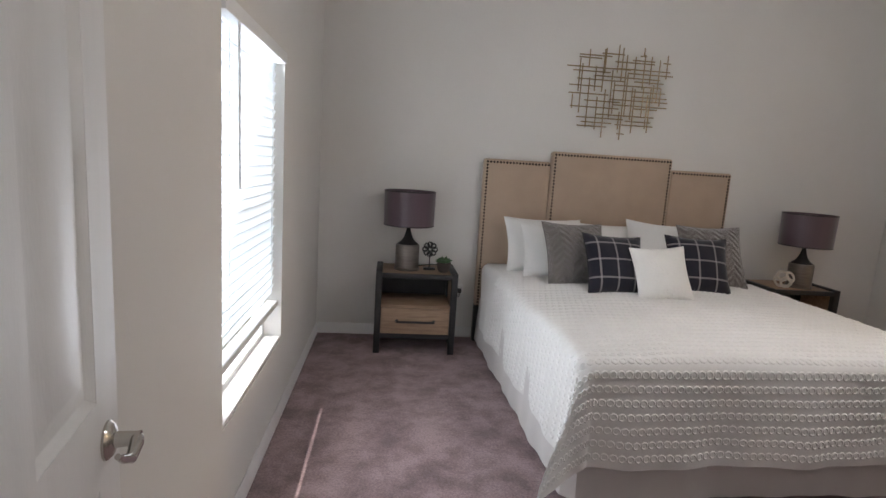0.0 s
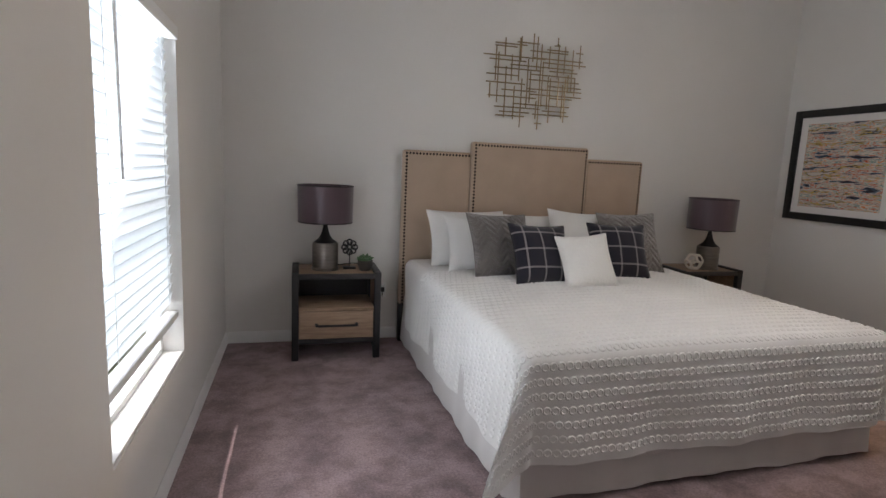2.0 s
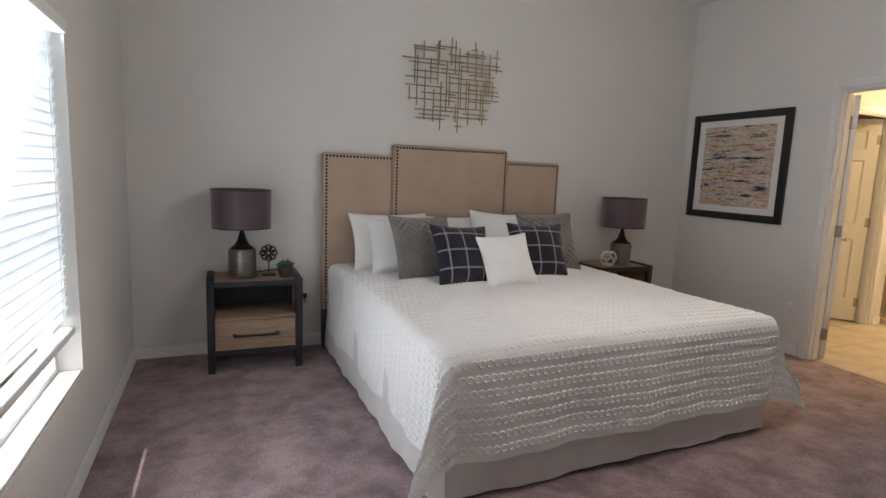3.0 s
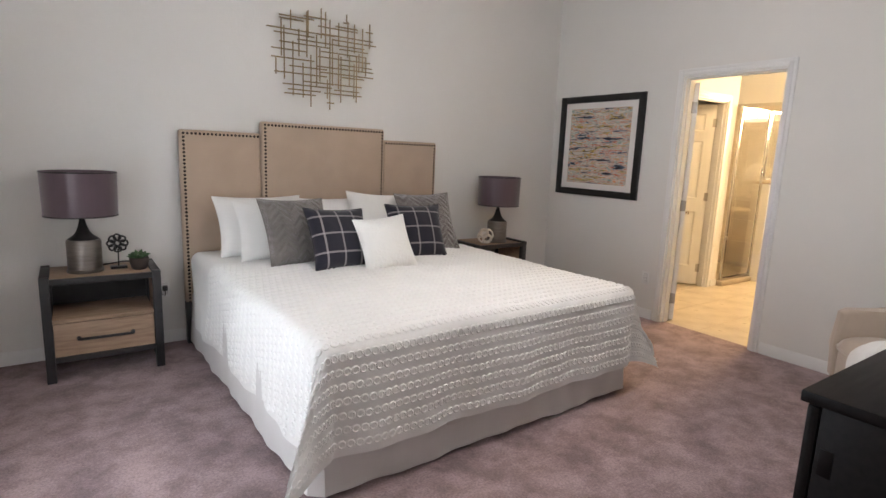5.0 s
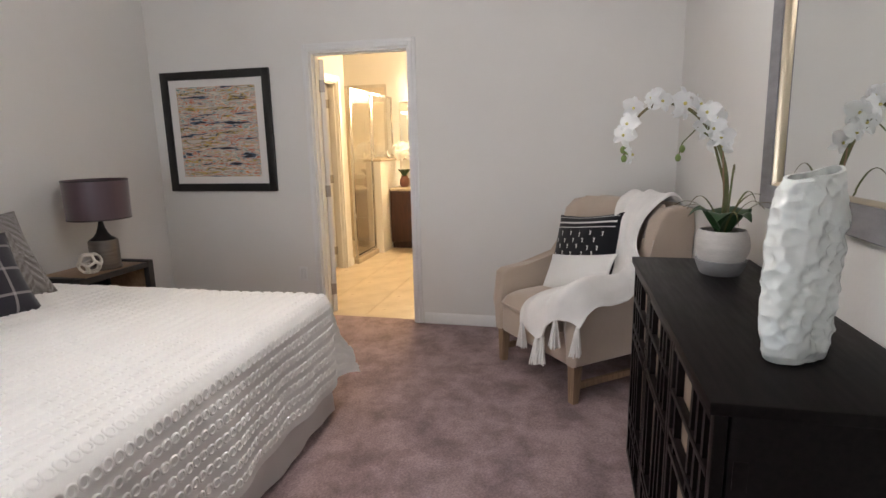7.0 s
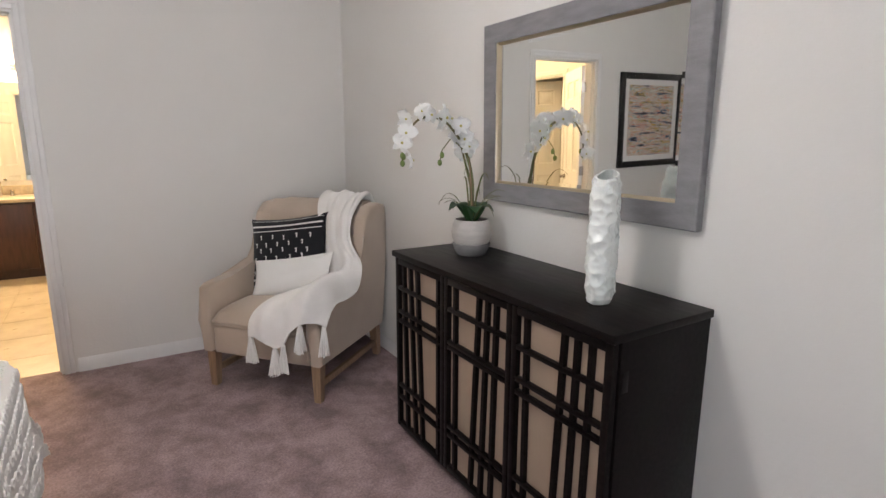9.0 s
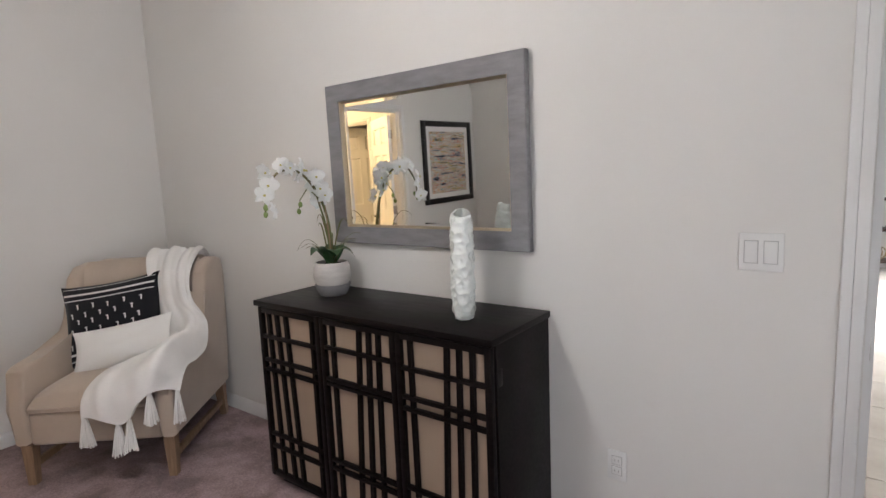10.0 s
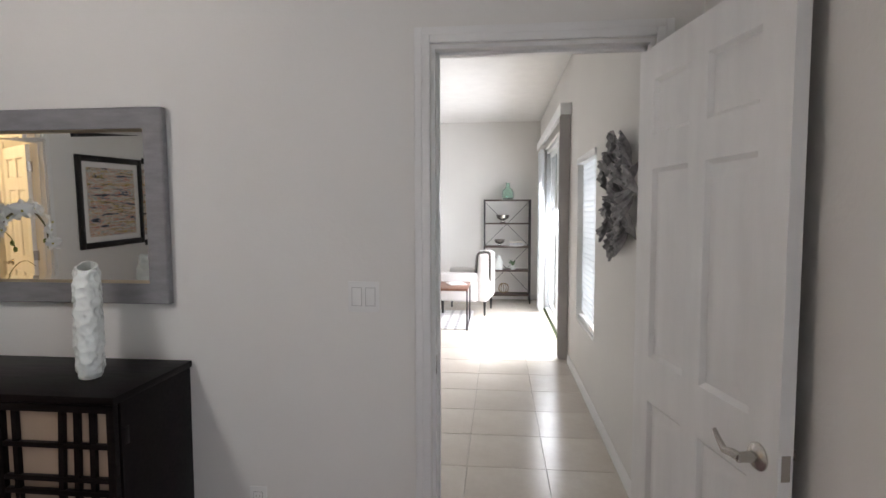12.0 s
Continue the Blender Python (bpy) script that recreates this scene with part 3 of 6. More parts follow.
def cushion(name, m, w, h, th, material, label, extra=None, group="pillows on the bed", seam=None):
    c = thing(name, m, label, "pillow", group)
    bm = bmesh.new()
    n = 22
    grids = []
    for side in (-1, 1):
        grids.append([[bm.verts.new(cushion_point(w, h, th, i / n, j / n, side)) for j in range(n + 1)] for i in range(n + 1)])
    for k, g in enumerate(grids):
        for i in range(n):
            for j in range(n):
                q = (g[i][j], g[i + 1][j], g[i + 1][j + 1], g[i][j + 1])
                bm.faces.new(q if k == 0 else q[::-1])
    rim = [(i, 0) for i in range(n)] + [(n, j) for j in range(n)] + [(n - i, n) for i in range(n)] + [(0, n - j) for j in range(n)]
    for p, q in zip(rim, rim[1:] + rim[:1]):
        a, b = grids
        bm.faces.new((a[p[0]][p[1]], b[p[0]][p[1]], b[q[0]][q[1]], a[q[0]][q[1]]))
    part("cover", bm, material, c)
    if seam:
        pts = [cushion_point(w, h, th, i / n, j / n, 1) for i, j in rim + rim[:1]]
        part("piping", tube([(p.x, 0, p.z) for p in pts], 0.0045, 6), seam, c)
    if extra:
        extra(c, w, h, th)
    return c


def banded(name, base, line, bands, rough=0.9):
    """Cloth with woven straight bands: (axis, place, half width)."""
    m = mat(name, base, rough, vary=0.06, fine=0.14, fine_scale=350, bump=0.4, bump_scale=380, sheen=0.3, spec=0.2)
    n, l = m.node_tree.nodes, m.node_tree.links
    b = n["Principled BSDF"]
    src = b.inputs["Base Color"].links[0].from_socket
    tc = n.new("ShaderNodeTexCoord")
    sep = n.new("ShaderNodeSeparateXYZ")
    l.new(tc.outputs["Object"], sep.inputs[0])
    total = None
    for axis, at, half in bands:
        cmpn = n.new("ShaderNodeMath")
        cmpn.operation = "COMPARE"
        l.new(sep.outputs[axis], cmpn.inputs[0])
        cmpn.inputs[1].default_value, cmpn.inputs[2].default_value = at, half
        if total is None:
            total = cmpn.outputs[0]
        else:
            mx = n.new("ShaderNodeMath")
            mx.operation = "ADD"
            l.new(total, mx.inputs[0]), l.new(cmpn.outputs[0], mx.inputs[1])
            total = mx.outputs[0]
    sc = n.new("ShaderNodeMath")
    sc.operation = "MULTIPLY"
    sc.use_clamp = True
    sc.inputs[1].default_value = 0.62
    l.new(total, sc.inputs[0])
    mix = n.new("ShaderNodeMix")
    mix.data_type = "RGBA"
    l.new(sc.outputs[0], mix.inputs[0])
    l.new(src, mix.inputs[6])
    mix.inputs[7].default_value = (*line, 1)
    l.new(mix.outputs[2], b.inputs["Base Color"])
    return m


def chevron(name, base):
    m = mat(name, base, 0.9, vary=0.08, fine=0.12, fine_scale=250, sheen=0.5, spec=0.2)
    n, l = m.node_tree.nodes, m.node_tree.links
    tc = n.new("ShaderNodeTexCoord")
    sep = n.new("ShaderNodeSeparateXYZ")
    l.new(tc.outputs["Object"], sep.inputs[0])

    def op(kind, a, b):
        o = n.new("ShaderNodeMath")
        o.operation = kind
        for i, v in enumerate((a, b)):
            if isinstance(v, (int, float)):
                o.inputs[i].default_value = v
            else:
                l.new(v, o.inputs[i])
        return o.outputs[0]
    zig = op("PINGPONG", sep.outputs[0], 0.06)
    wave = op("SINE", op("MULTIPLY", op("ADD", sep.outputs[2], zig), 125.0), 0)
    nz = n.new("ShaderNodeTexNoise")
    nz.inputs["Scale"].default_value = 260
    hgt = op("ADD", wave, op("MULTIPLY", nz.outputs["Fac"], 1.2))
    bp = n.new("ShaderNodeBump")
    bp.inputs["Strength"].default_value, bp.inputs["Distance"].default_value = 0.9, 0.005
    l.new(hgt, bp.inputs["Height"])
    l.new(bp.outputs["Normal"], n["Principled BSDF"].inputs["Normal"])
    return m


PLAID = banded("navy_plaid", (0.018, 0.017, 0.026), (0.34, 0.31, 0.31), [(0, -0.135, 0.006), (0, -0.02, 0.006), (0, 0.095, 0.006), (2, 0.10, 0.006), (2, 0.22, 0.006), (2, 0.335, 0.006)])
CHEV = chevron("grey_chevron_plush", (0.20, 0.177, 0.163))
QUILTED = mat("white_quilted", (0.80, 0.785, 0.75), 0.9, vary=0.02, bump=0.9, bump_scale=55, sheen=0.3, spec=0.2)

BT = 0.645


def prop(x, y, lean, turn, tilt=0.0, z=BT):
    """A cushion that leans back (degrees) with its foot at x, y; turn: about the upright; tilt: in its own plane."""
    return pose(x, y, z, 0, 0, turn) @ pose(0, 0, 0, -lean, 0, 0) @ pose(0, 0, 0, 0, tilt, 0)


cushion("white_pillow", prop(1.62, 4.25, 26, 2), 0.60, 0.43, 0.17, WHITECLOTH, "white cotton sleeping pillow propped against the headboard", seam=WHITECLOTH)
cushion("white_pillow", prop(1.66, 4.06, 29, 3, 2), 0.52, 0.41, 0.15, WHITECLOTH, "white cotton pillow leaning on another pillow", seam=WHITECLOTH)
cushion("white_pillow", prop(2.22, 4.27, 26, 0, -1), 0.62, 0.41, 0.17, WHITECLOTH, "white cotton sleeping pillow propped against the headboard", seam=WHITECLOTH)
cushion("white_pillow", prop(2.44, 4.13, 24, -2, 4), 0.50, 0.45, 0.15, WHITECLOTH, "white cotton pillow leaning on another pillow", seam=WHITECLOTH)
cushion("white_pillow", prop(2.87, 4.26, 26, -2), 0.60, 0.42, 0.17, WHITECLOTH, "white cotton sleeping pillow propped against the headboard", seam=WHITECLOTH)
cushion("grey_cushion", prop(1.735, 3.84, 28, 8, 1), 0.45, 0.455, 0.15, CHEV, "grey plush square cushion with a chevron weave", seam=GREYCLOTH)
cushion("grey_cushion", prop(2.78, 3.96, 27, -5, -1), 0.47, 0.47, 0.15, CHEV, "grey plush square cushion with a chevron weave", seam=GREYCLOTH)
cushion("plaid_cushion", prop(1.915, 3.62, 29, 8, 3), 0.42, 0.41, 0.14, PLAID, "navy plaid square cushion with pale check lines", seam=BLACKFRAME)
cushion("plaid_cushion", prop(2.52, 3.72, 28, -6, 1), 0.42, 0.41, 0.14, PLAID, "navy plaid square cushion with pale check lines", seam=BLACKFRAME)
cushion("white_cushion", prop(2.175, 3.50, 30, -4, -5), 0.355, 0.36, 0.12, QUILTED, "small white textured square cushion at the front", seam=WHITECLOTH)


# ---------------------------------------------------------------- nightstands and lamps
def nightstand(m, label):
    n = thing("nightstand", m, label, "nightstand", "pair of nightstands")
    w, d, h = 0.298, 0.40, 0.61
    for s in (-1, 1):
        for y0, y1 in ((0, 0.045), (d - 0.045, d)):
            part("leg", bm_box(s * w - s * 0.0 - (0.045 if s > 0 else 0), y0, 0, s * w + (0.045 if s < 0 else 0), y1, h, 0.003), BLACKMETAL, n, "charcoal metal upright")
        x0, x1 = (w - 0.045, w) if s > 0 else (-w, -w + 0.045)
        part("side_rail", bm_box(x0, 0.0455, h - 0.04, x1, d - 0.0455, h, 0.003), BLACKMETAL, n)
        part("foot_rail", bm_box(x0, 0.0455, 0.06, x1, d - 0.0455, 0.10, 0.003), BLACKMETAL, n)
        part("side_panel", bm_box(x0 + 0.016, 0.0455, 0.101, x0 + 0.029, d - 0.0455, h - 0.041), OAK, n)
    part("front_rail", bm_box(-w + 0.0455, 0.002, h - 0.045, w - 0.0455, 0.03, h - 0.01, 0.003), BLACKMETAL, n)
    part("top", bm_box(-w + 0.0455, 0.0305, h - 0.034, w - 0.0455, d - 0.002, h - 0.012, 0.002), OAK, n, "weathered oak top")
    part("back_panel", bm_box(-w + 0.0455, d - 0.02, 0.101, w - 0.0455, d - 0.006, h - 0.035), BLACKMETAL, n)
    part("shelf", bm_box(-w + 0.0455, 0.012, 0.345, w - 0.0455, d - 0.021, 0.365, 0.002), OAK, n)
    part("bottom_rail", bm_box(-w + 0.0455, 0.002, 0.115, w - 0.0455, 0.03, 0.148, 0.003), BLACKMETAL, n)
    part("body", bm_box(-w + 0.0455, 0.025, 0.150, w - 0.0455, d - 0.021, 0.344), OAK, n)
    dr = part("drawer", bm_box(-w + 0.049, 0.004, 0.151, w - 0.049, 0.024, 0.342, 0.002), OAK, n, "pale oak drawer front")
    hd = tube([(-0.135, -0.004, 0.25), (-0.135, -0.026, 0.25), (-0.12, -0.03, 0.25), (0.12, -0.03, 0.25), (0.135, -0.026, 0.25), (0.135, -0.004, 0.25)], 0.008, 8)
    for s in (-1, 1):
        lathe([(0, 0), (0.011, 0), (0.011, 0.008), (0, 0.009)], 10, pose(s * 0.135, 0.004, 0.25, 90), hd)
    part("handle", hd, BLACKMETAL, dr, "black bar handle")
    return n


nightstand(pose(0.667, 4.215, 0), "oak and charcoal metal nightstand with one drawer")
nightstand(pose(3.675, 4.195, 0), "oak and charcoal metal nightstand on the far side of the bed")


def table_lamp(m):
    t = thing("table_lamp", m, "pewter table lamp with a plum satin drum shade", "lamp", "pair of bedside lamps")
    part("base", lathe([(0, 0), (0.094, 0), (0.096, 0.012), (0.088, 0.018), (0.089, 0.03), (0.089, 0.182), (0.085, 0.192), (0.078, 0.194)], 40), PEWTER, t, "brushed pewter drum base")
    part("neck", lathe([(0.078, 0.193), (0.074, 0.2), (0.052, 0.215), (0.034, 0.240), (0.022, 0.275), (0.014, 0.31), (0.011, 0.35), (0.011, 0.40), (0, 0.402)], 32), DARKMETAL, t, "dark bronze flared neck")
    sh = part("shade", lathe([(0.186, 0.335), (0.190, 0.590), (0.186, 0.590), (0.182, 0.335), (0.186, 0.335)], 56), SHADE, t, "plum satin drum shade")
    for z in (0.336, 0.586):
        part("shade_rim", lathe([(0.1865 + (0.004 if z > 0.5 else 0), z - 0.003), (0.1885 + (0.004 if z > 0.5 else 0), z), (0.1865 + (0.004 if z > 0.5 else 0), z + 0.004)], 56), DARKMETAL, sh)
    bm = bmesh.new()
    for i in range(3):
        a = 2 * math.pi * i / 3
        tube([(0.008 * math.cos(a), 0.008 * math.sin(a), 0.56), (0.185 * math.cos(a), 0.185 * math.sin(a), 0.575)], 0.002, 6, bm)
    part("spider", bm, DARKMETAL, t)
    part("harp", tube([(0, 0, 0.40), (0.045, 0, 0.43), (0.05, 0, 0.5), (0.02, 0, 0.555), (0, 0, 0.565), (-0.02, 0, 0.555), (-0.05, 0, 0.5), (-0.045, 0, 0.43), (0, 0, 0.40)], 0.002, 6), DARKMETAL, t)
    part("bulb", lathe([(0.012, 0.40), (0.014, 0.43), (0.03, 0.47), (0.028, 0.495), (0.012, 0.51), (0, 0.512)], 16), CERAMIC, t)
    return t


LAMP1 = table_lamp(pose(0.592, 4.41, 0.599))
copy_thing(LAMP1, pose(3.735, 4.35, 0.599, 0, 0, 50))

cord = thing("lamp_cord", pose(0, 0, 0), "black lamp cord running to a wall outlet", "cord")
part("cord", tube([(0.62, 4.50, 0.605), (0.80, 4.625, 0.602), (0.95, 4.638, 0.59), (0.985, 4.63, 0.5), (1.00, 4.628, 0.41), (1.015, 4.628, 0.355), (1.035, 4.63, 0.34), (1.04, 4.64, 0.39)], 0.004, 6), BLACKFRAME, cord)
part("plug", bm_box(1.022, 4.62, 0.375, 1.052, 4.652, 0.41, 0.004), BLACKFRAME, cord)

sculpture = thing("flower_sculpture", pose(0.763, 4.43, 0.599), "small black wire flower sculpture on a stand", "ornament")
part("base", bm_box(-0.045, -0.03, 0, 0.045, 0.03, 0.014, 0.003), BLACKFRAME, sculpture)
part("stem", tube([(0, 0, 0.012), (0.002, 0, 0.12)], 0.004, 8), BLACKFRAME, sculpture)
for i in range(9):
    a = 2 * math.pi * i / 8
    cx, cz, rr = (0.036 * math.cos(a), 0.155 + 0.036 * math.sin(a), 0.019) if i < 8 else (0, 0.155, 0.016)
    pts = [(cx + rr * math.cos(b), 0.012 * math.sin(3 * b + i), cz + rr * math.sin(b)) for b in (2 * math.pi * k / 10 for k in range(11))]
    part("petal", tube(pts, 0.0058, 6), BLACKFRAME, sculpture)

LEAF = mat("succulent_leaf", (0.075, 0.16, 0.06), 0.45, vary=0.2, scale=20, color2=(0.05, 0.10, 0.045))
POTBROWN = mat("dark_brown_pot", (0.055, 0.042, 0.038), 0.5, vary=0.1, bump=0.1)
SOIL = mat("soil", (0.04, 0.03, 0.022), 0.95, bump=0.8, bump_scale=120)
succ = thing("succulent_plant", pose(0.868, 4.36, 0.599), "green succulent in a dark brown round pot", "plant")
part("pot", lathe([(0, 0), (0.036, 0), (0.043, 0.01), (0.053, 0.045), (0.054, 0.07), (0.050, 0.074), (0.047, 0.066), (0, 0.064)], 28), POTBROWN, succ)
for k in range(26):
    a, ring = k * 2.399963, (k / 26) ** 0.6
    tip = Vector((math.cos(a) * (0.016 + 0.056 * ring), math.sin(a) * (0.016 + 0.056 * ring), 0.122 - 0.038 * ring))
    root = Vector((math.cos(a) * 0.006, math.sin(a) * 0.006, 0.066))
    mid = (tip + root) / 2 + Vector((0, 0, 0.006))
    part("leaf", tube([root, mid, tip], [0.007, 0.013, 0.0015], 6), LEAF, succ)

IVORY = mat("ivory_resin", (0.74, 0.69, 0.61), 0.5, vary=0.06)
ballob = thing("openwork_ball", pose(3.565, 4.30, 0.599), "ivory openwork ball ornament on the nightstand", "ornament")
bm = bmesh.new()
bmesh.ops.create_icosphere(bm, subdivisions=1, radius=0.062)
dual = [f.calc_center_median().normalized() * 0.066 for f in bm.faces]
pairs = [(e.link_faces[0].index, e.link_faces[1].index) for e in bm.edges]
bm.free()
bm = bmesh.new()
for i, j in pairs:
    mid = ((dual[i] + dual[j]) / 2).normalized() * 0.066
    tube([dual[i] + Vector((0, 0, 0.07)), mid + Vector((0, 0, 0.07)), dual[j] + Vector((0, 0, 0.07))], 0.0085, 7, bm)
part("lattice", bm, IVORY, ballob)

# ---------------------------------------------------------------- wall art over the bed
art = thing("wall_art", pose(2.187, N - 0.004, 2.03), "antique gold wall sculpture of crossing metal rods", "wall art")
# rods as (height or place across, from, to), in centimetres from the middle
LEVEL = [(27, -34, -8), (25, -34, -16), (29, -16, 2), (29, 15, 20), (25.5, 9, 27), (23.5, -5, 27), (18, -43, 8), (18.5, -2, 40), (25, 34, 40), (15, -38, -8), (15.5, 6, 43), (12, -20, 33),
         (9, -34, 4), (9.5, 12, 36), (4, -40, -14), (6, -3, 34), (2, -5, 38), (-2, -40, -8), (-2, 12, 40), (-5, -6, 41), (-7, -27, 2), (-9, -3, 41), (-12, -38, 2), (-11, 14, 33)]
LEVEL += [(-17, -17, 31), (-20, -32, 6), (-21, 8, 29), (-23.5, -28, -3), (-24, 0, 31), (-26.5, -31, -7), (-31, 2, 8)]
UPRIGHT = [(-37, -3, -14), (-33, 24, -1), (-31, 20, -17), (-26, 31, 18), (-24.5, 10, -28), (-20, 19, 0), (-17, -4, -29), (-14, 32, 0), (-13, 33, 14), (-11, 2, -35), (-6.5, 17, -20),
           (-3, 36, 15), (0.5, 34, 9), (-4, 8, -16), (2, -14, -28), (4, 29, -36), (6, 16, -18), (11, 28, 11), (11, 5, -20)]
UPRIGHT += [(13, 4, -30), (17.5, 35, 29), (18.5, 30, 4), (20, 6, -17), (24, 29, 8), (24, 0, -26), (26, 6, -29), (28, 8, -6), (31, 27, -5), (34, 6, -8), (37, 31, 13)]
for z, x0, x1 in LEVEL:
    part("rod", tube([(x0 / 100, -0.018, z / 100), (x1 / 100, -0.018, z / 100)], 0.0046, 6), BRASS, art)
for x, z0, z1 in UPRIGHT:
    part("rod", tube([(x / 100, -0.027, z0 / 100), (x / 100, -0.027, z1 / 100)], 0.0046, 6), BRASS, art)
for x in (-0.2, 0.2):
    part("hanger", tube([(x, 0.003, 0.12), (x, -0.017, 0.12)], 0.004, 6), BRASS, art)


# ---------------------------------------------------------------- framed picture
def striped_art(name):
    m = mat(name, (0.6, 0.55, 0.5), 0.75)
    n, l = m.node_tree.nodes, m.node_tree.links
    tc = n.new("ShaderNodeTexCoord")
    mp = n.new("ShaderNodeMapping")
    mp.inputs["Scale"].default_value = (1, 2.8, 19)
    l.new(tc.outputs["Object"], mp.inputs["Vector"])
    wob = n.new("ShaderNodeTexNoise")
    wob.inputs["Scale"].default_value = 1.0
    wob.inputs["Detail"].default_value = 3
    wob.inputs["Roughness"].default_value = 0.65
    l.new(mp.outputs["Vector"], wob.inputs["Vector"])
    rp = n.new("ShaderNodeValToRGB")
    rp.color_ramp.interpolation = "CONSTANT"
    cols = [(0.0, (0.02, 0.02, 0.03)), (0.36, (0.07, 0.10, 0.15)), (0.40, (0.52, 0.47, 0.42)), (0.43, (0.50, 0.10, 0.04)), (0.45, (0.58, 0.50, 0.42)), (0.475, (0.15, 0.28, 0.27)),
            (0.49, (0.64, 0.58, 0.50)), (0.525, (0.64, 0.22, 0.07)), (0.54, (0.42, 0.44, 0.43)), (0.57, (0.50, 0.34, 0.08)), (0.598, (0.04, 0.045, 0.06)), (0.625, (0.56, 0.50, 0.44))]
    el = rp.color_ramp.elements
    el[0].position, el[0].color = cols[0][0], (*cols[0][1], 1)
    el[1].position, el[1].color = cols[1][0], (*cols[1][1], 1)
    for p, c in cols[2:]:
        e = el.new(p)
        e.color = (*c, 1)
    l.new(wob.outputs["Fac"], rp.inputs["Fac"])
    l.new(rp.outputs["Color"], n["Principled BSDF"].inputs["Base Color"])
    return m


PRINT = striped_art("striped_abstract_print")
picture = thing("framed_picture", pose(E - 0.003, 4.068, 1.50), "abstract striped print with white mat in a black frame", "picture")
pw, ph, fw = 0.482, 0.47, 0.062
bm = bmesh.new()
for a in ((-pw, -ph, -pw + fw, ph), (pw - fw, -ph, pw, ph), (-pw + fw, -ph, pw - fw, -ph + fw), (-pw + fw, ph - fw, pw - fw, ph)):
    box(bm, -0.028, a[0], a[1], 0, a[2], a[3], 0.003)
part("frame", bm, BLACKFRAME, picture)
part("mat_board", bm_box(-0.010, -pw + fw, -ph + fw, -0.002, pw - fw, ph - fw), MATBOARD, picture)
part("print", bm_box(-0.0125, -0.352, -0.352, -0.0102, 0.352, 0.352), PRINT, picture, "horizontal strokes of many colours")

# ---------------------------------------------------------------- dresser, mirror and what stands there
DX0, DX1, DY0, DY1, DZ = 1.798, 3.062, 0.643, 1.066, 0.905
PANEL = mat("tan_door_panel", (0.36, 0.27, 0.20), 0.42, vary=0.04, bump=0.05, bump_scale=200, metal=0.15)
dresser = thing("cabinet", pose(DX0, DY0, 0), "espresso wood cabinet with lattice doors over tan panels", "cabinet")
dw, dd = DX1 - DX0, DY1 - DY0
part("top", bm_box(-0.008, 0, DZ - 0.026, dw + 0.008, dd + 0.012, DZ, 0.004), ESPRESSO, dresser)
for x0, x1 in ((0, 0.022), (dw - 0.022, dw)):
    part("side_panel", bm_box(x0, 0.002, 0.045, x1, dd - 0.028, DZ - 0.027, 0.002), ESPRESSO, dresser)
part("back_panel", bm_box(0.0225, 0.002, 0.045, dw - 0.0225, 0.014, DZ - 0.027), ESPRESSO, dresser)
part("bottom", bm_box(0.0225, 0.0145, 0.045, dw - 0.0225, dd - 0.03, 0.068), ESPRESSO, dresser)
part("plinth", bm_box(0.03, 0.02, 0, dw - 0.03, dd - 0.045, 0.0445), ESPRESSO, dresser)
n_doors, dz0, dz1 = 3, 0.05, DZ - 0.032
lat = [dict(v=[(0.20, 0.015), (0.335, 0.02), (0.475, 0.035), (0.83, -0.01)]), dict(v=[(0.235, 0.02), (0.37, 0.035), (0.51, 0.05), (0.83, 0.0)]), dict(v=[(0.13, 0.0), (0.50, -0.05), (0.65, -0.05), (0.81, -0.03)])]
hz = [0.165, 0.30, 0.355, 0.74, 0.815]
for k in range(n_doors):
    x0 = 0.004 + k * (dw - 0.008) / n_doors + 0.0015
    x1 = 0.004 + (k + 1) * (dw - 0.008) / n_doors - 0.0015
    yb, yf = dd - 0.024, dd
    fr = bmesh.new()
    st = 0.026
    for a in ((x0, dz0, x0 + st, dz1), (x1 - st, dz0, x1, dz1), (x0 + st, dz0, x1 - st, dz0 + st), (x0 + st, dz1 - st, x1 - st, dz1)):
        box(fr, a[0], yb, a[1], a[2], yf, a[3], 0.002)
    dr = part("door", fr, ESPRESSO, dresser, "espresso lattice cabinet door")
    part("panel", bm_box(x0 + st - 0.004, yb - 0.003, dz0 + st - 0.004, x1 - st + 0.004, yb + 0.004, dz1 - st + 0.004), PANEL, dr, "plain tan panel behind the lattice")
    wd, hh = x1 - x0, dz1 - dz0
    for f, slant in lat[k]["v"]:
        xb, xt = x0 + wd * (f + slant), x0 + wd * (f - slant)
        bm = bmesh.new()
        vs = []
        for z, x in ((dz0 + st, xb), (dz1 - st, xt)):
            for y in (yb + 0.005, yf - 0.002):
                for dx in (-0.0085, 0.0085):
                    vs.append(bm.verts.new((x + dx, y, z)))
        for q in ((0, 1, 3, 2), (4, 6, 7, 5), (0, 4, 5, 1), (2, 3, 7, 6), (0, 2, 6, 4), (1, 5, 7, 3)):
            bm.faces.new([vs[i] for i in q])
        part("upright_bar", bm, ESPRESSO, dr)
    for i, f in enumerate(hz):
        z = dz1 - hh * f - (0.012 if k == 1 else 0.0) * (1 if i % 2 else -1)
        part("cross_bar", bm_box(x0 + st, yb + 0.006, z - 0.0085, x1 - st, yf + 0.001, z + 0.0085, 0.002), ESPRESSO, dr)
